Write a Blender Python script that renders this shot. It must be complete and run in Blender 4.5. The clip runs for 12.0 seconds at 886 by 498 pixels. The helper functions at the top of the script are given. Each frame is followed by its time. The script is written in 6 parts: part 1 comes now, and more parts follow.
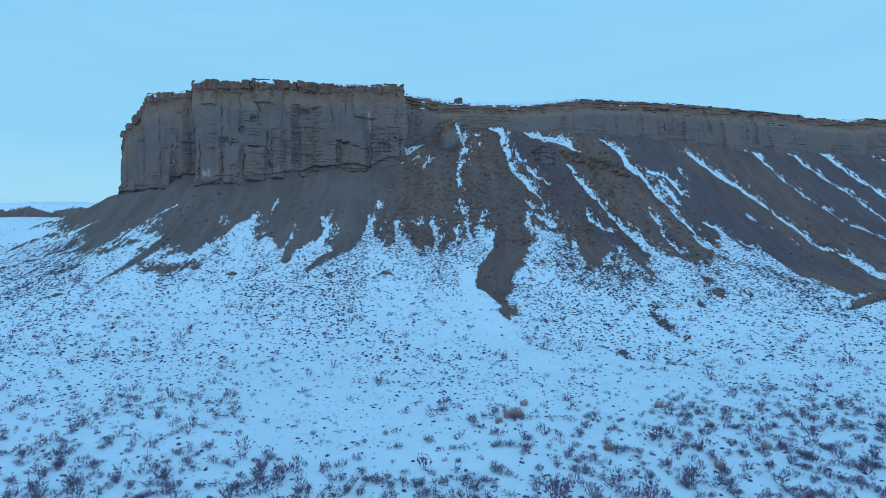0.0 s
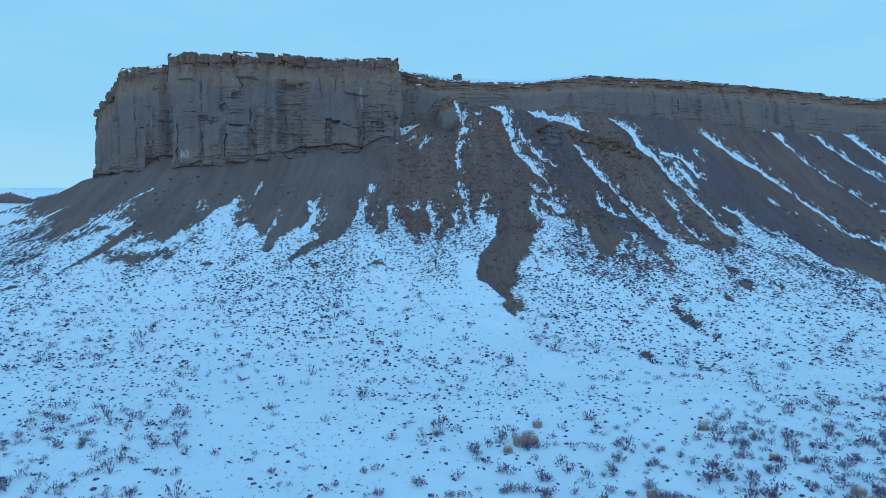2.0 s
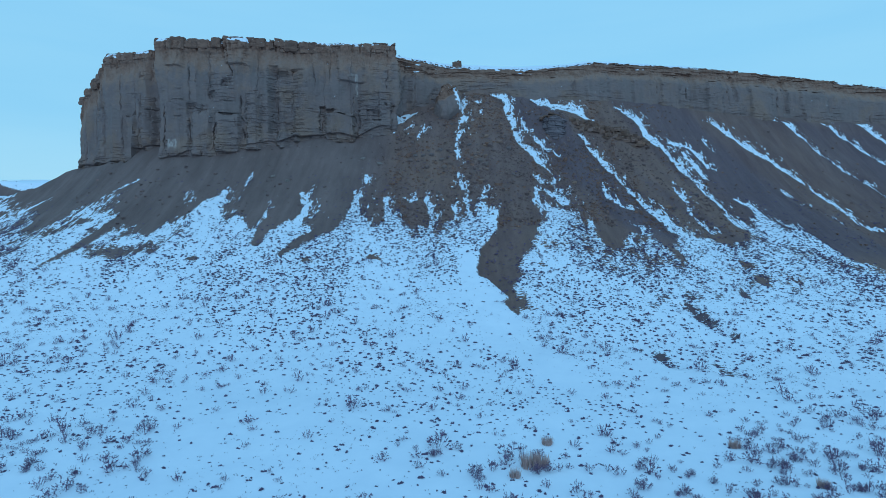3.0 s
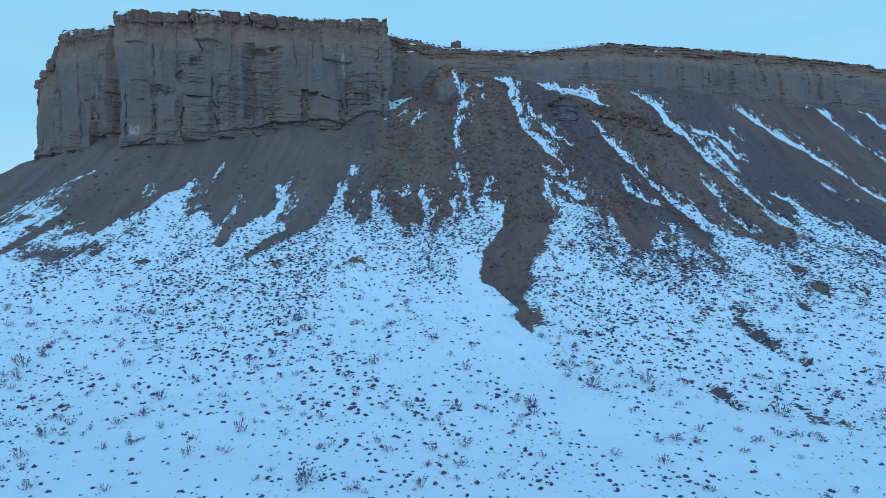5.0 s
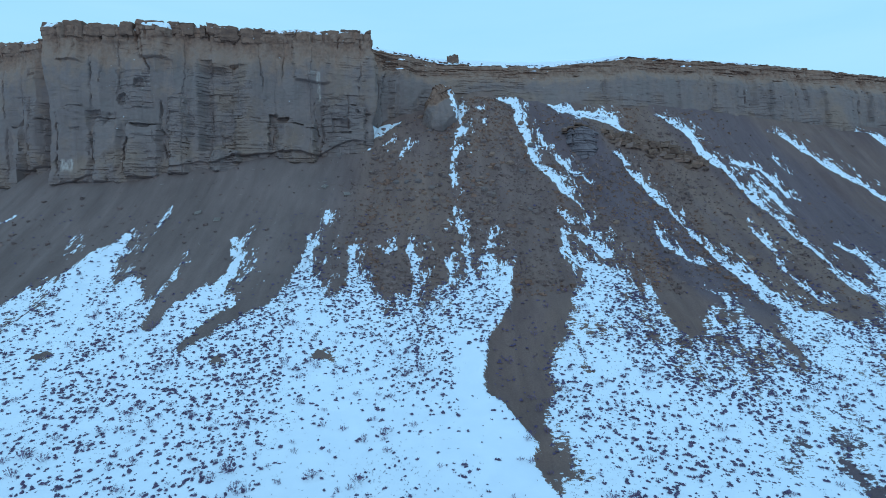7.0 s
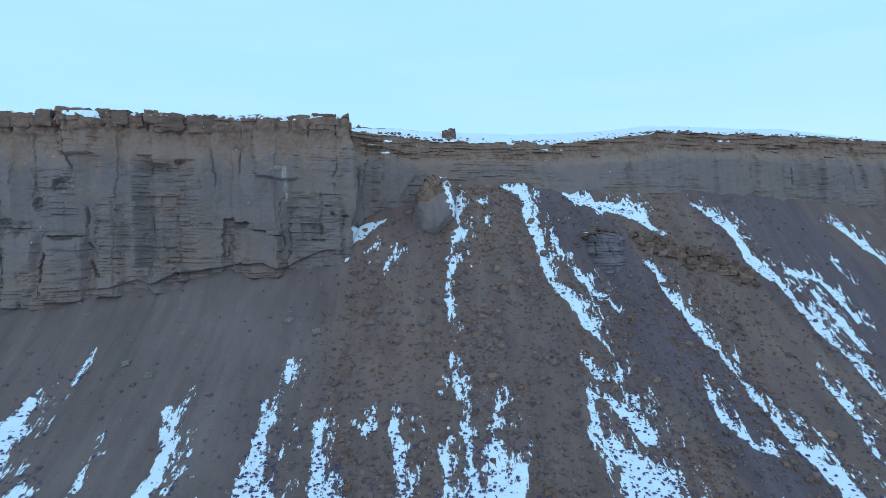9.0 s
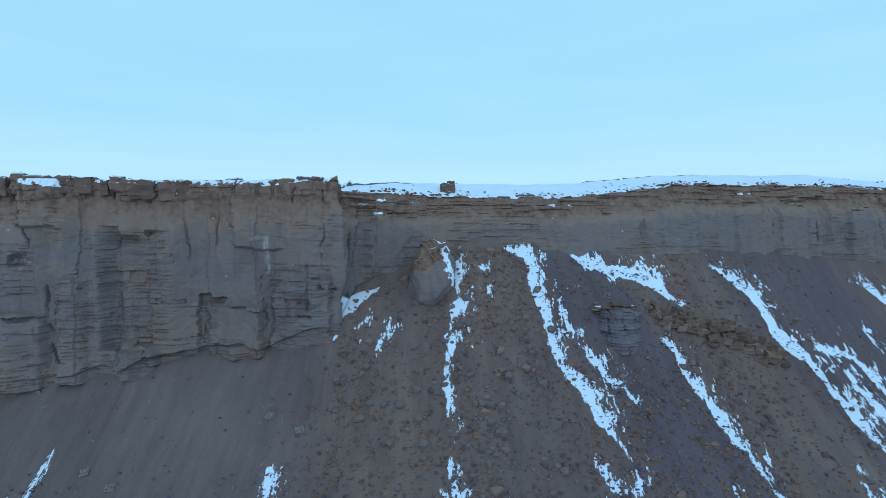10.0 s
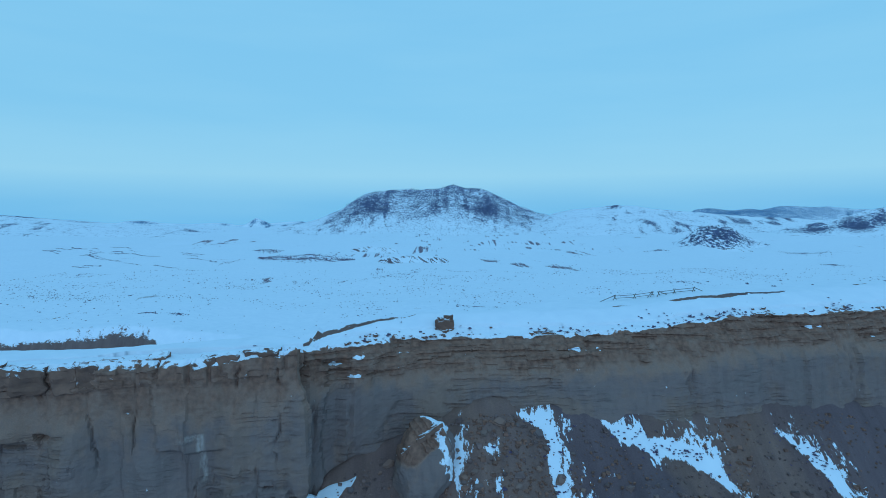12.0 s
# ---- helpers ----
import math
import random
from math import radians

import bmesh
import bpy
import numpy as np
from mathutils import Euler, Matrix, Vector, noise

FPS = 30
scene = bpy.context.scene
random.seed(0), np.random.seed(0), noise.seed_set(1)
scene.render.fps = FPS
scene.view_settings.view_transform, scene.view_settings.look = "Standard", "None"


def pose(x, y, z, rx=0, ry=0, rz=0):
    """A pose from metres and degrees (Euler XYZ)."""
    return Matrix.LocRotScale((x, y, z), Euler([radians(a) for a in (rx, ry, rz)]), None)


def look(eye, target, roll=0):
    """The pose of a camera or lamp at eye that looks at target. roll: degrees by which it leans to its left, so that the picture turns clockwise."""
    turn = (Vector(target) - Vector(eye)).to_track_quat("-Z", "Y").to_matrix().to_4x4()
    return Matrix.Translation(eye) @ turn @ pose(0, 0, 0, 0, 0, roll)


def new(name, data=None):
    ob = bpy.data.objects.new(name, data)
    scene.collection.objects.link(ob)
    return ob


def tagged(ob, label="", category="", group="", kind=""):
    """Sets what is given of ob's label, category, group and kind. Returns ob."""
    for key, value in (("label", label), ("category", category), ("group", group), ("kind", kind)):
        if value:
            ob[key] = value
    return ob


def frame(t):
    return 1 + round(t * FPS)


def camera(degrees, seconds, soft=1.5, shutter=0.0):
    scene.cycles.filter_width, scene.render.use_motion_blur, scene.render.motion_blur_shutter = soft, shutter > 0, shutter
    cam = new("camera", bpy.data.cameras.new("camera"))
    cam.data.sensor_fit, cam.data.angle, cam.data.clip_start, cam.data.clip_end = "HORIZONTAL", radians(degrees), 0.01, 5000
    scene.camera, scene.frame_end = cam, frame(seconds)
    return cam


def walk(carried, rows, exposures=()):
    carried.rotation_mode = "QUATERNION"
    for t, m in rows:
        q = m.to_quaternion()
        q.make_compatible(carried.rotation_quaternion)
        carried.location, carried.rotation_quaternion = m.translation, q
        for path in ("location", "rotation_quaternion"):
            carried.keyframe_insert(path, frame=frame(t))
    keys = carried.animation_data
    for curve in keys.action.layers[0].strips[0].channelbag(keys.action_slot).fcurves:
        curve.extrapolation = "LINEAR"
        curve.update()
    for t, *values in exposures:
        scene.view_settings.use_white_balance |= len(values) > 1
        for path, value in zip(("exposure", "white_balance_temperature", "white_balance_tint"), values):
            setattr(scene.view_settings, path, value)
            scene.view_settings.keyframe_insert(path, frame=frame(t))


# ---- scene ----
cam = camera(74.2, 12.0, soft=0.4)
METRES, EYE, TILT, LEAN, TURN = 170.0, 22.0, 0.0, 0.0, 0.0
ROWS = [
    (0.0, 0.0, 0.0, 0.0, 0.0, 0.0, 0.0),
    (0.5, 0.0006, 0.0227, 0.0, -0.01, 0.03, 0.01),
    (1.0, 0.0013, 0.0456, -0.0003, -0.03, 0.06, 0.03),
    (1.5, 0.002, 0.0667, -0.0005, -0.04, 0.05, 0.04),
    (2.0, 0.0027, 0.0887, -0.0009, -0.07, -1.19, 0.04),
    (2.5, 0.0032, 0.1107, -0.0009, -0.11, -1.83, 0.03),
    (3.0, 0.0037, 0.1334, -0.0011, -0.13, -1.85, 0.03),
    (5.0, 0.0069, 0.2568, -0.0021, -0.23, -1.96, 0.02),
    (5.5, 0.0084, 0.298, -0.0026, -0.28, -1.94, 0.02),
    (6.0, 0.0097, 0.3411, 0.0075, -0.33, -1.95, 0.04),
    (6.5, 0.011, 0.3819, 0.0337, -0.37, -1.84, 0.11),
    (7.0, 0.0119, 0.4169, 0.071, -0.47, -1.92, 0.11),
    (9.0, 0.0161, 0.5757, 0.226, -0.84, -2.15, 0.11),
    (9.5, 0.0167, 0.6106, 0.2686, -0.94, -2.25, 0.11),
    (10.0, 0.0178, 0.6422, 0.3089, -0.97, -2.35, 0.08),
    (10.5, 0.0183, 0.6732, 0.3494, -1.02, -2.6, 0.02),
    (11.0, 0.0184, 0.712, 0.3888, -1.09, -2.8, 0.0),
    (11.5, 0.0201, 0.76, 0.4275, -1.2, -2.76, 0.01),
    (12.0, 0.0218, 0.808, 0.4661, -1.31, -2.76, 0.09),
]
EXPOSURES = [(0.0, 0.05, 6250, 12), (3.0, 0.05, 6250, 12), (5.0, 0.09, 6400, 13), (6.0, 0.23, 6680, 14.5), (6.5, 0.28, 6850, 15.5), (9.2, 0.47, 7380, 22), (10.5, 0.14, 6720, 14.5), (11.0, 0.06, 6420, 12), (12.0, -0.11, 5950, 9)]
walk(cam, [(t, pose(0, 0, EYE, TILT, LEAN, TURN) @ pose(METRES * x, METRES * y, METRES * z, 90 + pitch, roll, yaw)) for t, x, y, z, yaw, pitch, roll in ROWS],
     EXPOSURES)

# ---- world and sun: a thick evening overcast ----
def make_world():
    world = bpy.data.worlds.new("overcast_sky")
    scene.world = world
    world.use_nodes = True
    nt = world.node_tree
    nt.nodes.clear()
    out = nt.nodes.new("ShaderNodeOutputWorld")
    bg = nt.nodes.new("ShaderNodeBackground")
    sky = nt.nodes.new("ShaderNodeTexSky")
    sky.sky_type = "NISHITA"
    sky.sun_disc = False
    sky.sun_elevation = radians(14)
    sky.sun_rotation = radians(200)
    sky.air_density, sky.dust_density, sky.ozone_density = 1.2, 2.0, 2.0
    coord = nt.nodes.new("ShaderNodeTexCoord")
    split = nt.nodes.new("ShaderNodeSeparateXYZ")
    nt.links.new(coord.outputs["Generated"], split.inputs[0])
    # cloud deck: pale near the horizon, bluer overhead, long soft banks
    ramp = nt.nodes.new("ShaderNodeValToRGB")
    nt.links.new(split.outputs["Z"], ramp.inputs[0])
    els = ramp.color_ramp.elements
    els[0].position, els[0].color = 0.0, (0.195, 0.555, 0.87, 1)
    els[1].position, els[1].color = 1.0, (0.25, 0.59, 0.87, 1)
    for p, c in ((0.03, (0.215, 0.575, 0.865, 1)), (0.075, (0.35, 0.70, 0.89, 1)), (0.17, (0.275, 0.64, 0.885, 1)), (0.4, (0.25, 0.61, 0.88, 1))):
        e = els.new(p)
        e.color = c
    mapping = nt.nodes.new("ShaderNodeMapping")
    mapping.inputs["Scale"].default_value = (1.3, 1.3, 9.0)
    nt.links.new(coord.outputs["Generated"], mapping.inputs[0])
    cloud = nt.nodes.new("ShaderNodeTexNoise")
    cloud.inputs["Scale"].default_value = 2.2
    cloud.inputs["Detail"].default_value = 4
    nt.links.new(mapping.outputs[0], cloud.inputs["Vector"])
    cramp = nt.nodes.new("ShaderNodeMapRange")
    cramp.inputs["From Min"].default_value, cramp.inputs["From Max"].default_value = 0.35, 0.7
    cramp.inputs["To Min"].default_value, cramp.inputs["To Max"].default_value = 0.0, 0.13
    nt.links.new(cloud.outputs["Fac"], cramp.inputs["Value"])
    pale = nt.nodes.new("ShaderNodeMixRGB")
    pale.inputs["Color2"].default_value = (0.46, 0.80, 0.93, 1)
    nt.links.new(cramp.outputs[0], pale.inputs["Fac"])
    nt.links.new(ramp.outputs["Color"], pale.inputs["Color1"])
    scale = nt.nodes.new("ShaderNodeMixRGB")
    scale.blend_type = "MULTIPLY"
    scale.inputs["Fac"].default_value = 1.0
    scale.inputs["Color2"].default_value = (0.1, 0.1, 0.1, 1)
    nt.links.new(sky.outputs["Color"], scale.inputs["Color1"])
    mix = nt.nodes.new("ShaderNodeMixRGB")
    mix.inputs["Fac"].default_value = 0.94
    nt.links.new(scale.outputs["Color"], mix.inputs["Color1"])
    nt.links.new(pale.outputs["Color"], mix.inputs["Color2"])
    nt.links.new(mix.outputs["Color"], bg.inputs["Color"])
    bg.inputs["Strength"].default_value = 1.0
    nt.links.new(bg.outputs[0], out.inputs[0])


make_world()
sun_data = bpy.data.lights.new("sun", "SUN")
sun_data.energy, sun_data.angle, sun_data.color = 0.5, radians(30), (0.55, 0.80, 1.0)
sun_lamp = new("sun", sun_data)
sun_lamp.matrix_world = look((60, -160, 190), (0, 200, 40))

# ---- materials ----
def node_material(name, rough=0.9):
    mat = bpy.data.materials.new(name)
    mat.use_nodes = True
    nt = mat.node_tree
    bsdf = nt.nodes["Principled BSDF"]
    bsdf.inputs["Roughness"].default_value = rough
    bsdf.inputs["Specular IOR Level"].default_value = 0.2
    return mat, nt, bsdf


def noise_node(nt, scale, detail=4.0, stretch=(1, 1, 1), rough=0.55, shift=0.0):
    geo = nt.nodes.new("ShaderNodeNewGeometry")
    mp = nt.nodes.new("ShaderNodeMapping")
    mp.inputs["Scale"].default_value = stretch
    mp.inputs["Location"].default_value = (shift, shift * 0.7, shift * 1.3)
    nt.links.new(geo.outputs["Position"], mp.inputs[0])
    tex = nt.nodes.new("ShaderNodeTexNoise")
    tex.inputs["Scale"].default_value = scale
    tex.inputs["Detail"].default_value = detail
    tex.inputs["Roughness"].default_value = rough
    nt.links.new(mp.outputs[0], tex.inputs["Vector"])
    return tex.outputs["Fac"]


def remap(nt, value, a, b, c=0.0, d=1.0):
    n = nt.nodes.new("ShaderNodeMapRange")
    for key, v in (("From Min", a), ("From Max", b), ("To Min", c), ("To Max", d)):
        n.inputs[key].default_value = v
    nt.links.new(value, n.inputs["Value"])
    return n.outputs[0]


def blend(nt, fac, one, two, mode="MIX"):
    n = nt.nodes.new("ShaderNodeMixRGB")
    n.blend_type = mode
    for key, v in (("Fac", fac), ("Color1", one), ("Color2", two)):
        if isinstance(v, (int, float)):
            n.inputs[key].default_value = v
        elif isinstance(v, tuple):
            n.inputs[key].default_value = (*v, 1)
        else:
            nt.links.new(v, n.inputs[key])
    return n.outputs[0]


def calc(nt, op, a, b=0.0):
    n = nt.nodes.new("ShaderNodeMath")
    n.operation = op
    for k, v in enumerate((a, b)):
        if isinstance(v, (int, float)):
            n.inputs[k].default_value = v
        else:
            nt.links.new(v, n.inputs[k])
    return n.outputs[0]


def attribute(nt, name):
    n = nt.nodes.new("ShaderNodeAttribute")
    n.attribute_name = name
    return n.outputs["Fac"]


def relief(nt, bsdf, height, strength, distance):
    n = nt.nodes.new("ShaderNodeBump")
    n.inputs["Strength"].default_value = strength
    n.inputs["Distance"].default_value = distance
    nt.links.new(height, n.inputs["Height"])
    nt.links.new(n.outputs[0], bsdf.inputs["Normal"])


def wetness(nt, bsdf, fac, dry, wet):
    nt.links.new(remap(nt, fac, 0, 1, dry, wet), bsdf.inputs["Roughness"])


SOIL = (0.168, 0.111, 0.110)
SOIL_DARK = (0.131, 0.083, 0.088)
SOIL_RUST = (0.222, 0.137, 0.114)
SHALE = (0.132, 0.094, 0.110)
SNOW = (0.78, 0.84, 0.95)
ROCK = (0.222, 0.156, 0.144)
ROCK_COOL = (0.178, 0.132, 0.134)
ROCK_WARM = (0.228, 0.150, 0.124)
CAP = (0.270, 0.146, 0.108)
TAN = (0.246, 0.156, 0.128)


def ground_material():
    mat, nt, bsdf = node_material("snowy_soil", 0.92)
    broad = noise_node(nt, 0.11, 5, (1, 0.3, 0.5), 0.6)
    rill = noise_node(nt, 0.42, 6, (1, 0.14, 0.14), 0.65, 3.0)
    grain = noise_node(nt, 4.5, 5, (1, 1, 1), 0.7)
    soil = blend(nt, remap(nt, broad, 0.35, 0.65), SOIL_DARK, SOIL)
    soil = blend(nt, attribute(nt, "pale"), soil, blend(nt, remap(nt, broad, 0.35, 0.65), (0.160, 0.111, 0.108), (0.200, 0.138, 0.134)))
    soil = blend(nt, calc(nt, "MULTIPLY", attribute(nt, "rust"), remap(nt, noise_node(nt, 0.22, 6, (1, 0.5, 0.5), 0.7), 0.36, 0.64, 0.4, 1.0)), soil, SOIL_RUST)
    soil = blend(nt, calc(nt, "MULTIPLY", attribute(nt, "shale"), 0.85), soil, SHALE)
    # towards the far plain the soil tone goes over to bluish purple
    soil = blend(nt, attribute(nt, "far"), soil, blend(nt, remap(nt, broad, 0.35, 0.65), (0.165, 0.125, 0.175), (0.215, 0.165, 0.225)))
    # dark downslope streaks: uneven soil, plus the shade of rills put into its colour
    soil = blend(nt, remap(nt, rill, 0.32, 0.66, 0.0, 0.6), soil, blend(nt, 1.0, soil, (0.62, 0.60, 0.60), "MULTIPLY"))
    soil = blend(nt, remap(nt, grain, 0.3, 0.7, 0.0, 0.7), soil, blend(nt, 1.0, soil, (1.55, 1.5, 1.46), "MULTIPLY"))
    snow = blend(nt, remap(nt, noise_node(nt, 0.3, 4), 0.3, 0.7), SNOW, (0.72, 0.79, 0.91))
    # ragged edges: strokes down the steep slope, dashes along the contours of the flat
    strokes = noise_node(nt, 1.1, 5, (1.5, 0.5, 0.5), 0.7, 9.0)
    dashes = noise_node(nt, 1.6, 5, (0.55, 1.2, 1.2), 0.75, 9.0)
    fine = calc(nt, "ADD", calc(nt, "MULTIPLY", calc(nt, "SUBTRACT", strokes, dashes), attribute(nt, "steep")), dashes)
    ragged = calc(nt, "ADD", calc(nt, "MULTIPLY", calc(nt, "SUBTRACT", noise_node(nt, 0.42, 6, (1, 0.45, 0.45), 0.7), 0.5), 6.0),
                  calc(nt, "MULTIPLY", calc(nt, "SUBTRACT", fine, 0.5), 5.0))
    cover = calc(nt, "ADD", attribute(nt, "snow"), ragged)
    mask = remap(nt, cover, -0.06, 0.14)
    colour = blend(nt, mask, soil, snow)
    nt.links.new(colour, bsdf.inputs["Base Color"])
    height = calc(nt, "ADD", calc(nt, "MULTIPLY", mask, 0.5), calc(nt, "MULTIPLY", grain, calc(nt, "SUBTRACT", 1.05, mask)))
    relief(nt, bsdf, height, 0.7, 0.25)
    wetness(nt, bsdf, mask, 0.95, 0.6)
    return mat


def sandstone_material(name="grey_sandstone", cap_attr=True, warm=0.0, tone=1.0):
    mat, nt, bsdf = node_material(name, 0.93)
    beds = noise_node(nt, 0.55, 4, (0.06, 0.06, 1.6), 0.6)
    fine = noise_node(nt, 2.2, 5, (0.14, 0.14, 2.4), 0.65, 5.0)
    patch = noise_node(nt, 0.11, 5, (1, 1, 0.8), 0.6, 2.0)
    streak = noise_node(nt, 0.8, 4, (1, 1, 0.07), 0.6, 7.0)
    grain = noise_node(nt, 6.0, 5, (1, 1, 1.6), 0.7)
    colour = blend(nt, remap(nt, beds, 0.3, 0.7, 0.25, 0.75), ROCK_COOL, ROCK)
    colour = blend(nt, remap(nt, patch, 0.5, 0.62, 0.0, 0.8), colour, ROCK_WARM)
    colour = blend(nt, remap(nt, patch, 0.38, 0.46, 0.55, 0.0), colour, (0.180, 0.138, 0.134))
    colour = blend(nt, remap(nt, streak, 0.5, 0.72, 0.0, 0.4), colour, blend(nt, 1.0, colour, (0.66, 0.66, 0.70), "MULTIPLY"))
    lined = calc(nt, "MULTIPLY", remap(nt, fine, 0.34, 0.48, 0.6, 0.0), remap(nt, noise_node(nt, 0.2, 4, (1, 1, 1.2), 0.6, 13.0), 0.5, 0.62))
    colour = blend(nt, lined, colour, blend(nt, 1.0, colour, (0.5, 0.5, 0.52), "MULTIPLY"))
    colour = blend(nt, remap(nt, grain, 0.35, 0.7, 0.0, 0.35), colour, blend(nt, 1.0, colour, (1.35, 1.32, 1.28), "MULTIPLY"))
    if cap_attr:
        edge = calc(nt, "ADD", attribute(nt, "cap"), calc(nt, "MULTIPLY", calc(nt, "SUBTRACT", noise_node(nt, 0.5, 5, (1, 1, 0.6), 0.6, 4.0), 0.5), 1.5))
        capc = blend(nt, remap(nt, noise_node(nt, 1.3, 5), 0.35, 0.7), CAP, blend(nt, 1.0, CAP, (0.55, 0.55, 0.6), "MULTIPLY"))
        colour = blend(nt, remap(nt, edge, 0.1, 0.6), colour, blend(nt, remap(nt, grain, 0.35, 0.7), TAN, blend(nt, 1.0, TAN, (1.3, 1.25, 1.2), "MULTIPLY")))
        colour = blend(nt, remap(nt, edge, 0.55, 0.95), colour, capc)
        colour = blend(nt, calc(nt, "MULTIPLY", attribute(nt, "stain"), remap(nt, noise_node(nt, 1.4, 4, (1, 1, 0.3), 0.6, 15.0), 0.4, 0.6)), colour, (0.40, 0.33, 0.31))
        snowy = calc(nt, "ADD", attribute(nt, "snow"), calc(nt, "MULTIPLY", calc(nt, "SUBTRACT", noise_node(nt, 1.1, 4), 0.5), 2.0))
        colour = blend(nt, remap(nt, snowy, 0.45, 0.6), colour, SNOW)
    elif warm:
        colour = blend(nt, remap(nt, noise_node(nt, 0.35, 4, (1, 1, 1), 0.6, 11.0), 0.5 - 0.4 * warm, 0.75), colour, CAP)
    if tone != 1.0:
        colour = blend(nt, 1.0, colour, (tone, tone, tone * 1.04), "MULTIPLY")
    nt.links.new(colour, bsdf.inputs["Base Color"])
    height = calc(nt, "ADD", calc(nt, "MULTIPLY", lined, -1.0), calc(nt, "MULTIPLY", grain, 0.7))
    relief(nt, bsdf, height, 0.6, 0.15)
    return mat


def speckled_material(name, one, two, scale=3.0, rough=0.9, vary=0.5, island=False, lying=0.0):
    """A matt natural surface of two tones that differs from piece to piece."""
    mat, nt, bsdf = node_material(name, rough)
    colour = blend(nt, remap(nt, noise_node(nt, scale, 5), 0.3, 0.7), one, two)
    if island:
        rnd = nt.nodes.new("ShaderNodeNewGeometry").outputs["Random Per Island"]
    else:
        rnd = nt.nodes.new("ShaderNodeObjectInfo").outputs["Random"]
    colour = blend(nt, remap(nt, rnd, 0, 1, 0.0, vary), colour, blend(nt, 1.0, colour, (0.45, 0.45, 0.47), "MULTIPLY"))
    if lying:
        # snow left lying on the flat tops
        split = nt.nodes.new("ShaderNodeSeparateXYZ")
        nt.links.new(nt.nodes.new("ShaderNodeNewGeometry").outputs["Normal"], split.inputs[0])
        left = calc(nt, "MULTIPLY", remap(nt, split.outputs["Z"], 0.72, 0.9), remap(nt, noise_node(nt, 0.55, 5, (1, 1, 1), 0.7, 21.0), 0.56 - 0.1 * lying, 0.62 - 0.1 * lying))
        colour = blend(nt, left, colour, SNOW)
    nt.links.new(colour, bsdf.inputs["Base Color"])
    relief(nt, bsdf, noise_node(nt, scale * 3, 6, (1, 1, 1.8), 0.7), 0.6, 0.12)
    return mat


MAT_GROUND = ground_material()
MAT_CLIFF = sandstone_material()
MAT_BLOCK = sandstone_material("fallen_sandstone", False, 0.0, 0.85)
MAT_BLUE = speckled_material("blue_grey_sandstone", (0.196, 0.152, 0.164), (0.146, 0.114, 0.126), 0.8, 0.92, 0.25)
MAT_WARM = sandstone_material("rusty_sandstone", False, 0.8)
MAT_CAP = speckled_material("caprock", CAP, (0.185, 0.104, 0.084), 0.9, lying=1.5)
MAT_LEDGE = speckled_material("ledge_rock", (0.225, 0.130, 0.098), (0.150, 0.088, 0.074), 0.9)
MAT_STONE = speckled_material("talus_stone", (0.300, 0.192, 0.176), (0.19, 0.123, 0.118), 1.5, 0.92, 0.85, True)
MAT_RUST_STONE = speckled_material("rusty_stone", (0.34, 0.180, 0.135), (0.21, 0.114, 0.092), 1.5, 0.92, 0.7, True)
MAT_SAGE = speckled_material("sagebrush_twigs", (0.245, 0.162, 0.270), (0.172, 0.114, 0.195), 2.0, 0.9, 0.5, True)
MAT_LOWBRUSH = speckled_material("dark_low_brush", (0.165, 0.118, 0.208), (0.105, 0.078, 0.138), 2.0, 0.9, 0.5, True)
MAT_GRASS = speckled_material("dry_bunchgrass", (0.68, 0.46, 0.43), (0.52, 0.35, 0.33), 2.0, 0.85, 0.4, True)
MAT_SNOW = speckled_material("drifted_snow", (0.70, 0.75, 0.84), (0.58, 0.62, 0.70), 0.5, 0.6, 0.0)
MAT_WOOD = speckled_material("weathered_wood", (0.16, 0.12, 0.10), (0.09, 0.07, 0.06), 4.0)
MAT_PALLET = speckled_material("grey_pallet_wood", (0.36, 0.29, 0.27), (0.25, 0.20, 0.185), 4.0)
MAT_CONIFER = speckled_material("conifers", (0.060, 0.068, 0.085), (0.09, 0.10, 0.125), 0.3, 0.95, 0.4, True)

# ---- shape of the land ----
def hashed(ix, iy, seed):
    h = (ix.astype(np.int64) * 374761393 + iy.astype(np.int64) * 668265263 + seed * 982451653) & 0x7FFFFFFF
    h = ((h ^ (h >> 13)) * 1274126177) & 0x7FFFFFFF
    return ((h ^ (h >> 16)) & 0xFFFFF) / 1048575.0


def vnoise(x, y, seed=0):
    """Smooth value noise, -1 to 1."""
    x, y = np.asarray(x, float), np.asarray(y, float)
    ix, iy = np.floor(x), np.floor(y)
    fx, fy = x - ix, y - iy
    fx, fy = fx * fx * (3 - 2 * fx), fy * fy * (3 - 2 * fy)
    a, b = hashed(ix, iy, seed), hashed(ix + 1, iy, seed)
    c, d = hashed(ix, iy + 1, seed), hashed(ix + 1, iy + 1, seed)
    return 2 * ((a * (1 - fx) + b * fx) * (1 - fy) + (c * (1 - fx) + d * fx) * fy) - 1


def fbm(x, y, octaves=4, seed=0, gain=0.5):
    total, amp = 0.0, 1.0
    for k in range(octaves):
        total = total + amp * vnoise(np.asarray(x) * 2 ** k + 17.3 * k, np.asarray(y) * 2 ** k - 9.1 * k, seed + k)
        amp *= gain
    return total


def curve(x, table):
    """Softly rounded interpolation through a short table of (place, value)."""
    px, pv = zip(*table)
    return np.interp(x, px, pv)


def soft_curve(x, table, r):
    return sum(curve(np.asarray(x) + k * r, table) for k in (-1, -0.5, 0, 0.5, 1)) / 5


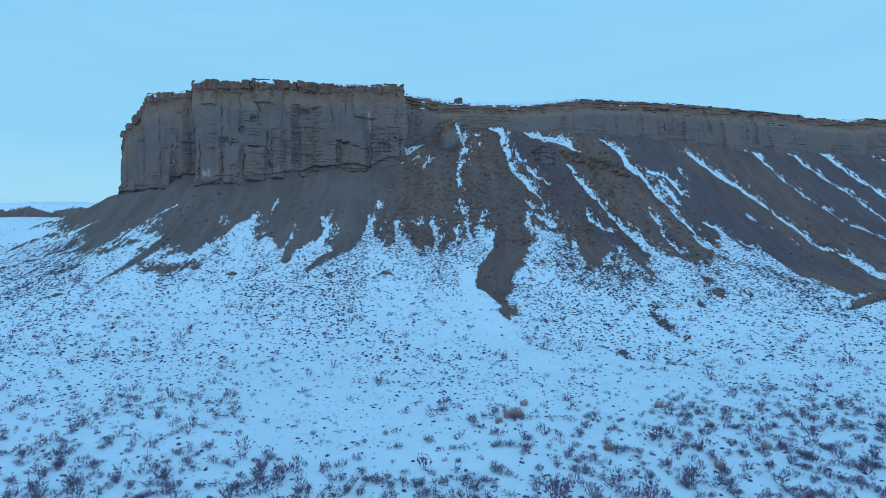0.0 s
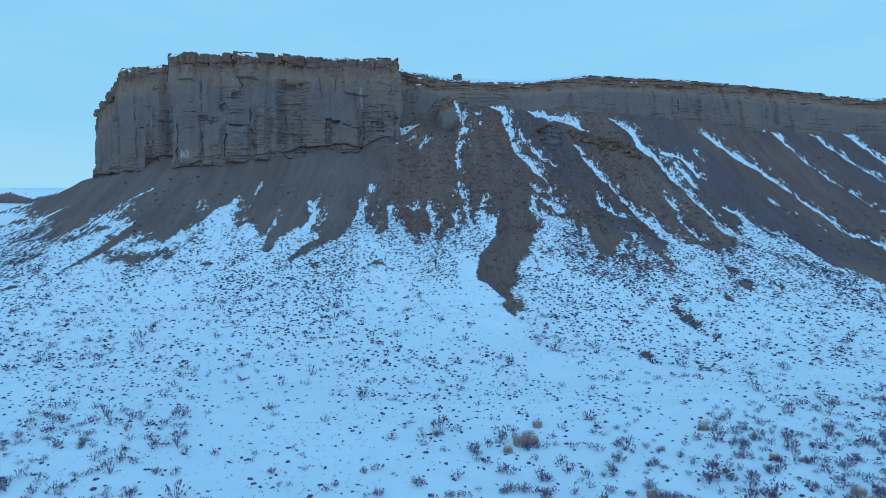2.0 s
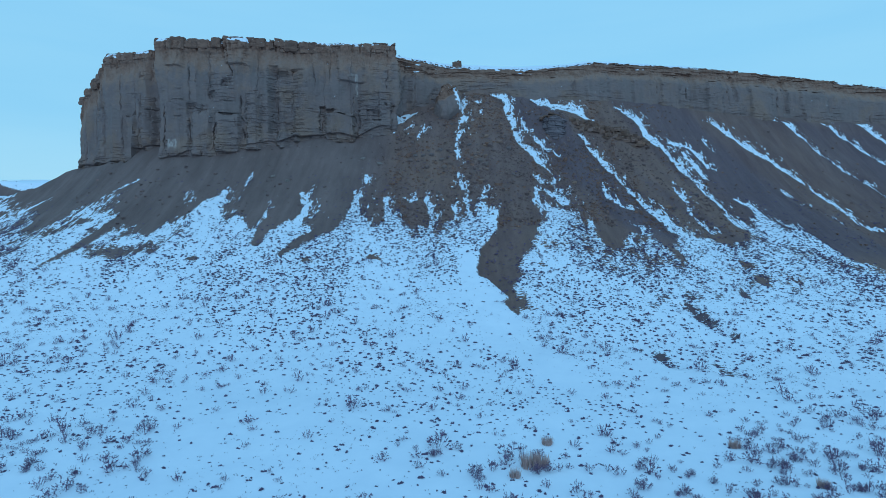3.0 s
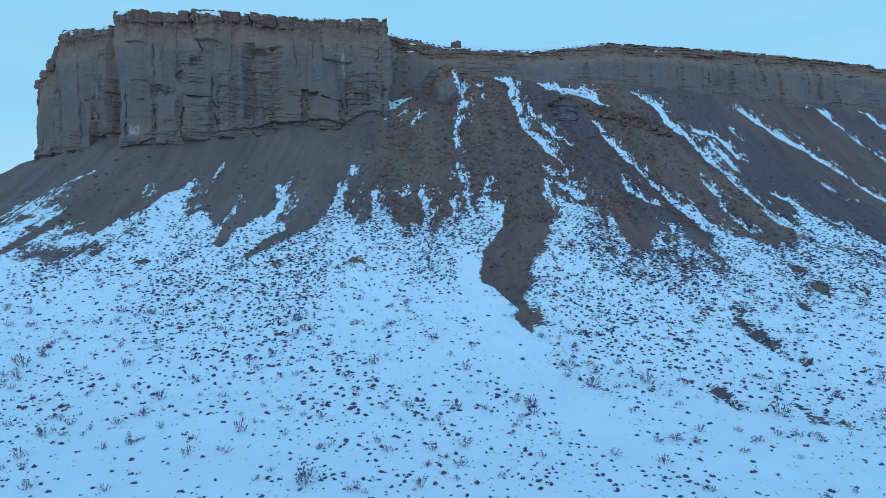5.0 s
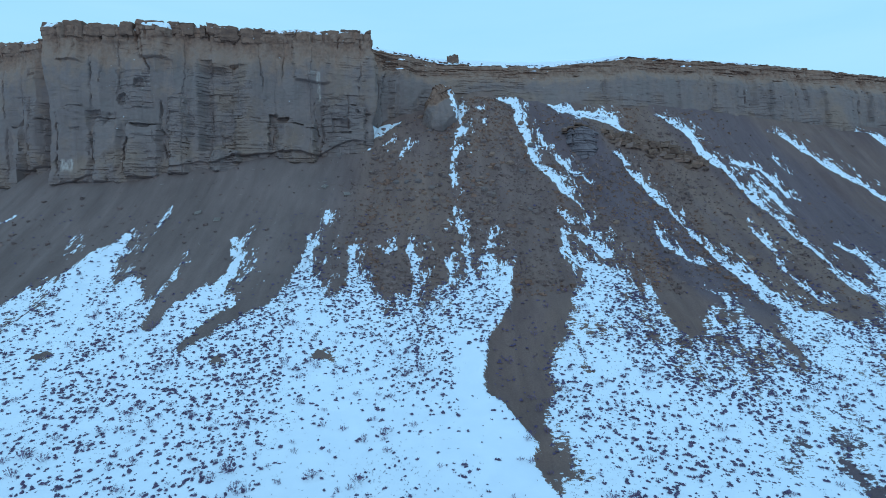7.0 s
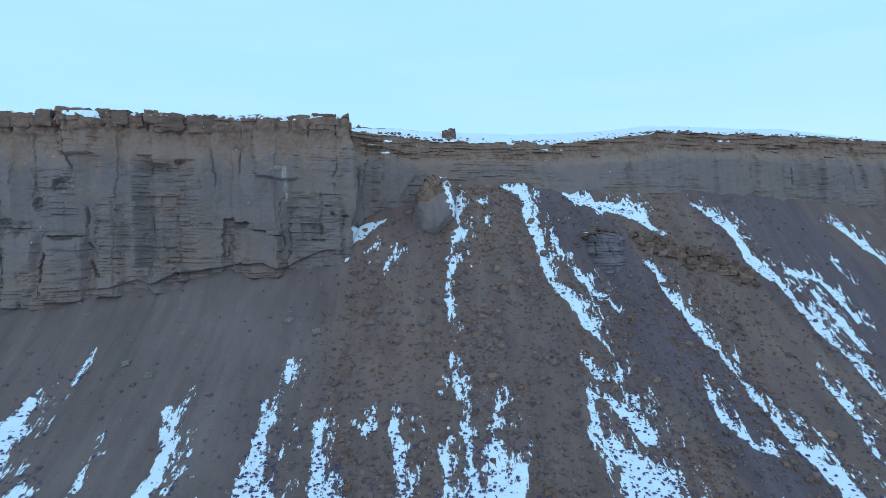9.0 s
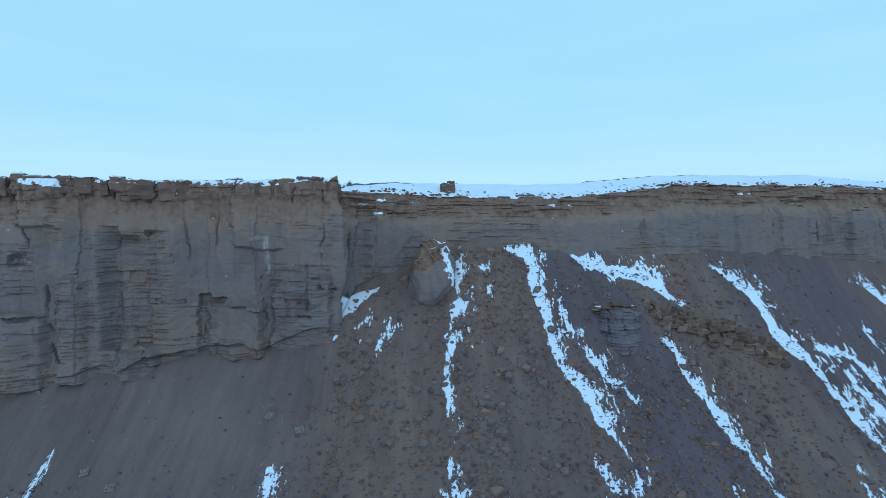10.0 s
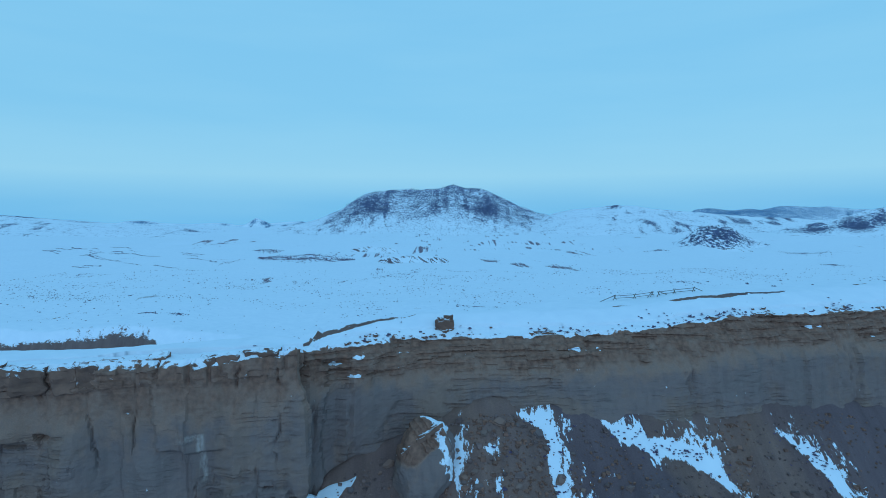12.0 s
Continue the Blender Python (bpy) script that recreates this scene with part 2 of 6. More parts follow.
def ramp01(x, a, b):
    t = np.clip((np.asarray(x, float) - a) / (b - a), 0, 1)
    return t * t * (3 - 2 * t)


PROFILE = [(-400, -1.5), (40, -0.3), (80, 0), (107, 1.2), (120, 3), (134, 6.5), (145, 10), (157, 15), (170, 21.8), (176, 25.6), (190, 33.5),
           (196, 37.5), (208, 47), (220, 57.5), (232, 68), (245, 79), (260, 90)]
SHIFT = [(-132, 32), (-120, 21), (-110, 13), (-95, 6), (-75, 2), (-51, 1), (-20, 0), (0, 0), (25, 0), (45, 1), (60, 4), (80, 8), (102, 14), (140, 20),
         (180, 26), (260, 40)]
RIM_Y = [(-129, 237), (-127, 233), (-124, 229), (-119, 226), (-113, 222), (-110, 220), (-92, 215.5), (-89.5, 214), (-88.5, 208.5), (-52, 211.3),
         (-45, 212.8), (-36, 216.3), (-28, 216.5), (-18.6, 217.6), (-18.4, 221), (-14, 226), (-10, 230), (-6, 232.5), (-2, 235), (3, 237.5), (10, 239.5), (24, 241), (35, 240.5), (45, 241.2), (58, 242), (76, 245.5),
         (89, 248.5), (102, 251), (150, 256), (180, 260), (260, 275), (600, 340)]
RIM_Z = [(-129.5, 60), (-127, 66), (-124, 69.5), (-119, 73), (-113, 75.5), (-110.5, 80), (-91, 80.3), (-88.5, 81.7), (-70, 82.3), (-30, 82.5), (-14.5, 83.3),
         (-13.9, 81.1), (-6, 81), (-2, 80.9), (3, 80.6), (24, 80.5), (35, 80.9), (45, 81.6), (58, 83.4), (100, 83.8), (125, 82.5), (152, 80.6), (180, 78.2), (190, 80), (260, 80), (600, 76)]
BASE_Y = [(-129, 238), (-127, 233), (-113, 221.5), (-91, 214.5), (-88.5, 208.6), (-52, 211.8), (-36, 216), (-14.5, 218.3), (-12.5, 224), (-7, 227), (8, 231), (24, 232),
          (46, 231.5), (67, 237), (102, 242), (150, 247), (180, 251), (260, 266), (600, 331)]
BACK_Y = [(-129, 241), (-110, 233), (-88, 221), (-50, 224), (-28, 228), (-18, 230), (-14, 233), (-10, 236.5), (-6, 239.5), (-2, 243), (3, 245.5), (10, 247), (24, 249.5), (45, 250), (60, 251), (80, 256), (114, 266), (200, 292), (600, 406)]
SHELF = [(-20, 0), (14, 1), (34, 14), (60, 17), (600, 18)]
RISE = [(-21, 0.0), (-14.7, 0.0), (-14.1, 1.8), (-10, 2.3), (-6, 2.75), (-2, 3.1), (3, 3.4), (10, 3.45), (24, 3.35), (45, 3.15), (58, 2.6), (68, 3.0), (80, 3.1), (110, 3.4), (200, 3.0)]


def talus(x, y):
    """The debris apron below the cliffs."""
    x, y = np.asarray(x, float), np.asarray(y, float)
    s = soft_curve(x, SHIFT, 8) * (0.45 + 0.55 * ramp01(y, 120, 200))
    z = soft_curve(np.minimum(y, curve(x, BASE_Y) + 1.5) - s, PROFILE, 9)
    z = z + 4.2 * np.exp(-((x - 38) / 5.5) ** 2 - ((y - 219) / 4.5) ** 2) + 1.6 * np.exp(-((x - 57) / 10) ** 2 - ((y - 219.5 + 0.18 * (x - 57)) / 3.0) ** 2)
    z = z + 2.4 * np.exp(-((x - 13) / 9) ** 2) * ramp01(y, 212, 231) + 1.0 * ramp01(x, 0, 20) * ramp01(90 - x, 0, 30) * ramp01(y, 215, 232)
    z = z - 2.6 * np.exp(-((x + 29.5) / 7.5) ** 2) * ramp01(y, 202, 214)
    nose = 43.5 - 0.66 * np.maximum(0, -129.5 - x) - 0.35 * np.maximum(0, y - 245)
    z = np.where(x < -100, np.minimum(z, nose), z)
    return z


def plain(x, y):
    """The low country: flat in front, rising to a bench behind the butte and to the far hills."""
    x, y = np.asarray(x, float), np.asarray(y, float)
    west = ramp01(-x, 60, 140)
    bank_y = 400 + 10 * vnoise(x / 60, y * 0, 5)
    z = soft_curve(y, [(-5000, -3), (40, -0.3), (110, 0), (200, 8), (300, 26), (390, 43.5), (460, 51), (1000, 54), (2500, 56), (5200, 60)], 12)
    bench = ramp01(y, bank_y - 5, bank_y + 1) * 8.5 * west * ramp01(560 - y, 0, 150)
    far = ramp01(y, 330, 1200)
    roll = far * (5 + 0.0012 * np.maximum(y, 0)) * fbm(x / 330, y / 330, 5, 21) + ramp01(y, 270, 420) * 1.2 * fbm(x / 40, y / 40, 4, 31)
    u, v = 0.9 * x - 0.44 * y, 0.44 * x + 0.9 * y
    fold = ramp01(y, 440, 640) * (2.0 + 5.0 * ramp01(y, 700, 1300))
    roll = roll + fold * (1 - 1.7 * np.abs(fbm(u / 130, v / 190, 3, 25))) + 0.35 * fold * vnoise(u / 38, v / 70, 27)
    edge = 0.012 * np.maximum(0, np.abs(x - 0.1 * y) - 250 - 0.35 * np.maximum(y, 0)) * ramp01(y, 500, 2500)
    return z + bench + roll + edge


def mesa_top(x, y):
    rz, ry, by = curve(x, RIM_Z), curve(x, RIM_Y), curve(x, BACK_Y)
    d = np.clip(y - ry, 0, None)
    rz = rz - 1.7 * np.exp(-((y - 226) / 5) ** 2) * ramp01(x, -23, -15.5) * (x < -13.9)
    z = rz + 0.1 + soft_curve(x, RISE, 0.4) * ramp01(d, -1.5, np.maximum(np.minimum(by - ry, 16), 4))
    return z - 0.04 * ramp01(x, 30, 45) * np.clip(y - by, 0, 16) - 0.5 * np.maximum(0, y - by - curve(x, SHELF)) - 0.15 * ramp01(y, by - 5, by) * ramp01(-x, 20, 60)


def top_edge(x):
    """Where the sheet of ground takes over from the cliff's own top, behind the rim."""
    return curve(x, RIM_Y) + 5.4 - 2.8 * ramp01(x, -18.5, -14)


def line_distance(x, y, pts):
    """Distance to a polyline, the half width that its nodes give at the nearest place, and how far east of it a place lies."""
    best, wide, east = np.full(np.shape(x), 1e9), np.zeros(np.shape(x)), np.zeros(np.shape(x))
    for a, b in zip(pts, pts[1:]):
        dx, dy = b[0] - a[0], b[1] - a[1]
        t = np.clip(((x - a[0]) * dx + (y - a[1]) * dy) / (dx * dx + dy * dy + 1e-9), 0, 1)
        d = np.hypot(x - a[0] - t * dx, y - a[1] - t * dy)
        near = d < best
        best, east = np.where(near, d, best), np.where(near, x - a[0] - t * dx, east)
        wide = np.where(near, a[-1] + (b[-1] - a[-1]) * t, wide)
    return best, wide, east


def around(x, y, pts, reach=8):
    """Which places lie near a polyline."""
    px, py = [p[0] for p in pts], [p[1] for p in pts]
    return (x > min(px) - reach) & (x < max(px) + reach) & (y > min(py) - reach) & (y < max(py) + reach)


def tongue_depth(x, y):
    """How far inside the washed-out tongue a place lies: from its western bank and from its eastern side."""
    return x - curve(y, TONGUE_WEST), curve(y, TONGUE_EAST) - x

# ---- where snow lies ----
SNOW_WEST = [(-320, 330), (-230, 290), (-165, 238), (-152, 228), (-140, 218), (-133, 214), (-127, 208), (-120, 197), (-115, 184), (-105, 180), (-103.6, 189), (-98.4, 191), (-91.4, 192), (-89, 182), (-84, 177), (-76, 170),
             (-72.5, 168), (-70.5, 178), (-68.5, 177.5), (-66.3, 180), (-65.6, 184), (-62.7, 185), (-62.1, 189.5), (-59.5, 187.5), (-58.8, 183), (-57.2, 178.5), (-53.3, 177.2),
             (-50.8, 175.3), (-46.8, 171), (-46, 175.5), (-45.3, 173), (-43, 168.5), (-41.1, 169), (-39.4, 171.7)]
SNOW_MIDDLE = [(-35.7, 175), (-33.5, 171), (-31, 168), (-26.6, 167.7), (-25.2, 173), (-22.7, 175), (-19.9, 176.4), (-16, 171.3), (-13.9, 176.6), (-11.1, 179), (-9, 174), (-7, 168.7),
               (-3.6, 175.8), (0.5, 172.4), (4.5, 175), (8.5, 175.5), (11.2, 181), (16.4, 181), (17, 183), (26, 183), (29, 184), (32.5, 181.5), (35.2, 176.3), (35.7, 172.4), (38.3, 170.7),
               (39.1, 165.3), (39.7, 162)]
SNOW_EAST = [(42.8, 161), (46, 164), (47.5, 165.5), (49.3, 163), (53.6, 164), (57.3, 165), (59.5, 168), (62, 171), (66, 171), (70, 170.5), (75.4, 168), (80, 172), (86, 184), (90, 188), (92, 181), (99, 182),
             (100.6, 172), (101.3, 165), (106, 160), (107, 152), (112, 154), (120, 158), (135, 168), (200, 190), (300, 230)]
SNOW_LINE = SNOW_WEST + SNOW_MIDDLE + SNOW_EAST
# snow fingers and gully fills, from their heads down: place and half width
FILLS_WEST = [
    [(-72.2, 190.7, 0.7), (-71.2, 186.8, 0.6)], [(-61.3, 190, 1.4), (-61.3, 186.9, 1.6), (-62.1, 182.8, 2.4), (-61.6, 177, 3)], [(-38.8, 187.7, 0.5), (-37.9, 184.3, 0.5)],
    [(-37, 189.2, 0.6), (-36.7, 185.6, 0.8), (-35.9, 179.9, 1.1), (-35.9, 175.7, 1.4), (-36, 170, 2)], [(-24.2, 189.2, 0.6), (-22.9, 185.4, 1.3), (-22.9, 180.6, 1.5), (-22.4, 173.9, 2)],
    [(-21.3, 195.4, 1), (-21.9, 192.5, 0.3), (-22.6, 188, 0.25)], [(-14.9, 185.5, 0.8), (-13.9, 180.5, 0.8), (-13.4, 175, 1.2)], [(-3.9, 185.5, 0.9), (-2.3, 181.9, 1), (-1.9, 177.6, 1), (-2.3, 171, 1)],
    [(3.6, 181.4, 0.8), (4.5, 178.1, 0.8), (3.5, 173, 0.7)],
]
FILLS_BITS = [
    [(-57, 200, 0.12), (-56.4, 192, 0.15), (-55.9, 186, 0.2)], [(-92, 200, 0.3), (-96, 196, 0.4)], [(-127, 213.5, 0.8), (-133, 211, 1.2), (-141.5, 202.6, 1.8), (-147, 194.3, 2)], [(-46.5, 184, 0.12), (-46.2, 177, 0.3)], [(-32.5, 180, 0.15), (-33.5, 175.5, 0.3)],
    [(-7.9, 185.9, 0.8), (-8.3, 184.4, 0.4)], [(-9.5, 186, 0.3), (-7, 185.8, 0.5)], [(3.4, 191.1, 0.4), (3.5, 190.2, 0.3)], [(10.6, 190.4, 0.6), (11.6, 189.2, 0.8), (12.5, 187.8, 0.5)],
    [(11.8, 186, 0.4), (12.6, 184.8, 0.7), (11, 183.9, 0.8)], [(12.5, 179.7, 0.9), (11.5, 175.3, 1.4)], [(15.4, 178.5, 0.9), (14.2, 173.9, 1.4), (13, 169.2, 1.3)], [(6.9, 185.5, 0.6), (7.2, 183.8, 0.5)],
]
FILLS_THREAD = [
    [(7.9, 227.5, 0.9), (7.8, 225.4, 1.1), (7.5, 223.4, 0.5)], [(7.3, 220.2, 1.7), (6.9, 218.8, 1), (6.6, 217.4, 0.3)], [(5.4, 216.2, 0.4), (6.1, 214.6, 1), (6.3, 213.4, 1.1), (5.4, 211.8, 0.6), (5.2, 210.2, 0.35)],
    [(5.2, 210.2, 0.35), (5.1, 208.2, 0.75), (5.4, 206.2, 0.4), (5.5, 203.7, 0.3), (5.7, 199.6, 0.18)], [(5.5, 196.8, 0.7), (5.6, 194.5, 0.6), (6.5, 191.7, 0.75), (6.9, 189.3, 0.7)],
    [(7.4, 184.6, 0.6), (7.7, 180, 0.75), (8.1, 175, 1.1), (8.4, 168, 1.2)],
]
FILLS_NOTCH = [
    [(18.4, 231.6, 0.5), (21.7, 231.1, 1.5), (23.2, 229.3, 1.8), (22.7, 225.8, 1.2), (23.5, 223.5, 1.5), (24.7, 221.7, 1.5), (25, 219.1, 1.3), (25.1, 215.6, 0.8), (25.4, 212.7, 0.9)],
    [(25.4, 212.7, 0.9), (26.8, 209.6, 1), (28.7, 208, 1.6), (29.8, 205.2, 1.4), (30.1, 202.7, 1.3), (31.9, 200.4, 0.8), (33.2, 197.6, 0.3)],
    [(27.8, 223.1, 0.5), (27.8, 220.5, 0.6), (28.4, 217, 0.4), (30.4, 213.7, 0.4), (32.5, 211.4, 0.8), (33.5, 209.6, 1.2), (35.3, 208.5, 0.8), (36.6, 206.8, 0.5)],
]
FILLS_FORK = [
    [(27.6, 196.6, 0.35), (28.6, 195.3, 0.6), (29.2, 194.1, 0.5), (29.1, 192.1, 0.35), (29.9, 190.6, 0.5), (31.3, 188.4, 0.9), (33.1, 186.4, 1.4), (34.3, 183, 2)],
    [(33.3, 196, 0.4), (33.7, 194.3, 0.4), (32.6, 192.4, 0.6), (33.3, 190.7, 0.7), (34.6, 189.4, 0.7)], [(28, 190.8, 0.7), (27.2, 187.2, 0.9), (27.4, 183.5, 1)],
    [(29.2, 182, 1.6), (31.1, 176.6, 2.9), (31.7, 171.3, 3.2)], [(31.7, 233, 0.4), (33.5, 231.4, 1.1), (35.7, 230.3, 1.9), (38.3, 228.6, 1.6), (41.4, 228.8, 1.8), (44.4, 228.7, 2.5), (47.6, 227.5, 2.4), (49.8, 225.3, 1.2)],
]
FILLS_SHALE = [
    [(44, 215.8, 0.15), (46.5, 216.4, 0.6), (48, 214.6, 0.9), (48.1, 211.9, 1), (49.1, 209.5, 1.4), (50.1, 207, 1.4), (50.9, 204, 1.2), (51.8, 201.5, 1.1), (53.3, 199.5, 0.8), (54.2, 196.6, 0.6)],
    [(54.2, 196.6, 0.6), (54.8, 193.4, 0.7), (55.2, 190.9, 1.3), (56.6, 188.4, 1.5), (57.5, 185.2, 1.3), (58.8, 182.4, 1.5), (60.3, 178.2, 2.1), (61.1, 174, 2.5), (62.6, 170.6, 2.8), (64, 166.6, 3.2)],
    [(46.9, 192.3, 0.4), (47.6, 190.9, 0.5), (46.7, 189, 0.35), (46.9, 186.6, 0.9), (47.9, 184.2, 1.2), (49.4, 182.1, 0.9), (51.6, 181.6, 0.5)],
]
FILLS_RIB = [
    [(48.9, 173.2, 0.3), (51.9, 171.6, 0.9), (50.8, 167.9, 0.4)], [(47.4, 167, 0.8), (46.2, 162.8, 1)], [(69.2, 197.2, 0.4), (69.9, 192.9, 0.7), (70.4, 188.5, 0.4), (69, 184, 0.3), (70.1, 181.3, 0.6), (71, 175.5, 0.7)],
    [(62.3, 233.3, 0.4), (64.4, 232.3, 1.2), (66.8, 230.7, 2.1), (68.6, 228.1, 2.1), (69.3, 224.9, 1.5), (69.7, 221, 1.7), (70.8, 218.6, 2), (73.2, 217, 1.8), (74.8, 214.9, 1.5)],
]
FILLS_GULLIES = [
    [(74.8, 214.9, 1.5), (75, 212.6, 1.5), (75.5, 210.2, 1.4), (76.2, 207.7, 1.2), (76.9, 204.8, 1), (78, 201, 1), (79.1, 195.5, 0.75), (80.1, 188.4, 0.8), (81.4, 183.6, 0.9), (83.6, 177.5, 1.2), (86, 171, 1.8)],
    [(77.1, 219.1, 0.8), (81.2, 219.2, 1.3), (83.9, 218.1, 1.3), (85.5, 215.5, 1.1), (86.4, 211.5, 0.9)], [(79.7, 215.3, 0.8), (80, 212.5, 1), (81.3, 209.7, 1.2), (82, 204.5, 0.8)],
    [(79.3, 185.4, 0.7), (79.2, 181.9, 0.6), (80.2, 178.6, 1)], [(87, 195.2, 0.7), (89.8, 192.3, 0.9), (90.6, 186.6, 1.2), (92, 180, 1.4)],
]
FILLS_EAST = [
    [(96, 238.5, 0.4), (99.6, 237, 1.1), (101.8, 233.6, 1.5), (104.8, 229.4, 1.7), (108.2, 225.4, 1.8), (111.5, 221.3, 1.4), (114.6, 216.2, 1.1), (117.5, 209.7, 0.8), (120.3, 202.4, 0.8), (121.2, 191.6, 0.7)],
    [(121.2, 191.6, 0.7), (124.3, 187.8, 0.8), (126.8, 183.6, 1.3), (128, 177.9, 1.6), (127.6, 170.4, 2.2), (130, 162, 3)], [(91.2, 227, 0.3), (91.1, 224.3, 0.45), (92.1, 221.5, 0.3)],
    [(124.4, 245.6, 0.5), (128.2, 241.6, 1.2), (129.6, 236, 1.1), (132, 232.6, 0.7), (134.1, 225.7, 0.5), (138.7, 219.2, 0.4), (141.5, 212.3, 0.45), (144, 205.6, 0.6), (147.7, 202.5, 0.9), (154, 199, 1)],
]
FILLS_FAR_EAST = [
    [(144.8, 247.7, 0.9), (148.1, 245.2, 1.2), (151.5, 241.2, 0.9), (154.8, 235.7, 0.7), (158.8, 229.9, 0.9), (159.8, 221.6, 0.6), (163, 210, 0.7), (167, 197, 1)], [(160.1, 250.4, 0.7), (164.6, 247, 1), (166.6, 241.2, 0.9), (168, 236.6, 0.7), (171.5, 226.7, 0.9), (178, 205, 0.9)],
    [(184.8, 251.8, 0.7), (186.6, 246.3, 1), (196, 225, 1)], [(110.7, 199.3, 0.18), (115.1, 189.1, 0.18)], [(135.9, 221.5, 0.2), (142.6, 215.4, 0.25)], [(106, 205, 0.25), (108.5, 198, 0.2)],
]
FILLS_BENCH = [
    [(-11.4, 218.6, 0.4), (-9.8, 219.4, 0.6)], [(-7.3, 214.6, 0.6), (-6.1, 216.8, 0.7)], [(-15, 217.3, 0.2), (-19, 216, 0.1)],
    [(12.5, 225.8, 0.7), (13.9, 226.3, 0.6)], [(13.8, 222.9, 0.35), (13.9, 222.2, 0.3)],
]
FILLS = FILLS_WEST + FILLS_BITS + FILLS_THREAD + FILLS_NOTCH + FILLS_FORK + FILLS_SHALE + FILLS_RIB + FILLS_GULLIES + FILLS_EAST + FILLS_FAR_EAST + FILLS_BENCH
# the washed-out tongue: a firm western bank, a ragged eastern side
TONGUE_WEST = [(132.1, 14.5), (134, 13.7), (136.5, 13), (140.1, 13.8), (142.9, 12.5), (145.5, 11.4), (147.8, 10.6), (149.4, 8.8), (152.1, 8.7), (155.8, 9), (161.3, 9.8), (165.8, 13.5), (172.7, 14.8), (181.6, 16.6), (205, 18.5)]
TONGUE_EAST = [(132, 14.8), (133.8, 16.4), (136.8, 17.1), (138.5, 16.2), (142, 15.8), (145.2, 16.2), (150.3, 18.2), (153.6, 17.6), (158.1, 19.8), (161.3, 21.7), (167.3, 24.4), (173.4, 26.8), (178.4, 26.4), (183.5, 25.4), (205, 27)]
# bare ground within the snow: course, half widths
BARE_BANKS = [
    [(-44, 179, 1.6), (-44.1, 171.2, 1.9), (-44.7, 164.9, 1)], [(-26.5, 175, 1.8), (-29.5, 168.1, 2), (-33.5, 165, 1.8), (-36.8, 159, 0.9)], [(-30.3, 156, 1.2), (-28.8, 155, 0.5)],
    [(-83.5, 180, 2.4), (-88, 166, 1.6), (-92, 155.4, 0.4)], [(-96, 180, 1.3), (-94, 179, 1.2)], [(-128, 215, 0.8), (-139.8, 211.9, 0.6), (-143.8, 205.9, 0.5), (-150.2, 198.6, 0.4), (-156, 190, 0.3)],
    [(-117.8, 195.7, 1.8), (-129.9, 196.8, 0.9), (-136.2, 194.9, 0.6), (-141.8, 187.4, 0.5), (-148, 178, 0.4)], [(-112, 187, 1.2), (-124, 188, 0.6), (-134, 180, 0.4)],
]
BARE_CUTS = [
    [(48.3, 138.2, 0.5), (49.5, 134.9, 0.7)], [(49.4, 132.8, 1), (49.8, 131.8, 1.1)], [(49.9, 130, 1), (50.1, 128.6, 0.8)], [(50.4, 124, 0.6), (51.2, 123.4, 0.5)], [(71.5, 160.6, 0.6), (72.7, 157.7, 0.9)], [(71.2, 152, 1.5), (70.6, 148.4, 1.5)], [(63.6, 145, 1), (62.8, 141.6, 1)],
]
BARE_FLAT = [
    [(32.4, 119.8, 0.5), (33.4, 116.6, 0.6)], [(34.6, 113.6, 0.9), (34.8, 111.2, 1.0)], [(34.4, 109.6, 0.7), (34.6, 107.8, 0.7)], [(41, 108.5, 0.4), (41.2, 107.9, 0.4)], [(40.4, 105, 0.6), (41, 103.2, 0.7)], [(99.8, 144.5, 0.9), (108, 150, 1.6), (118, 156, 2.4)], [(-81.8, 147.2, 0.4), (-81, 147.2, 0.4)],
    [(-15.6, 156.6, 1.0), (-14.2, 156.4, 1.0)], [(-98.8, 149.7, 0.9), (-97.8, 150, 0.5)], [(54.4, 167, 1), (56, 162.5, 1.2), (57, 157.5, 1.0)], [(23, 154, 0.5), (23.7, 153.5, 0.5)], [(-56.5, 158.6, 0.8), (-58, 157.6, 0.5)],
]
BARE_RIM = [
    [(51.3, 250.4, 0.8), (55, 249.9, 0.9)], [(56.5, 250.3, 1.1), (60.5, 250.9, 1.3), (66, 252.1, 1.0)], [(68, 252.8, 0.8), (75.5, 254.5, 0.5)], [(39.7, 249.6, 0.4), (42.3, 249.7, 0.3)], [(96, 262, 0.5), (105, 266.5, 0.3)],
    [(-18.1, 222.8, 0.15), (-13.9, 231, 0.4)], [(-13.9, 231, 0.5), (-10.5, 234.6, 0.55), (-7.5, 237.4, 0.5)], [(-7.5, 237.4, 0.45), (-2.4, 241.5, 0.3), (1.5, 244.7, 0.1)], [(-12.8, 232.8, 0.12), (-10.4, 235.8, 0.16), (-8.5, 238, 0.2)],
]
BARE = BARE_BANKS + BARE_CUTS + BARE_FLAT + BARE_RIM
BANKS = [((47.6, 136.8), (51, 121)), ((32.2, 118.6), (34.9, 107.5)), ((70.6, 158.5), (65, 144.5)), ((100, 145), (120, 157))]


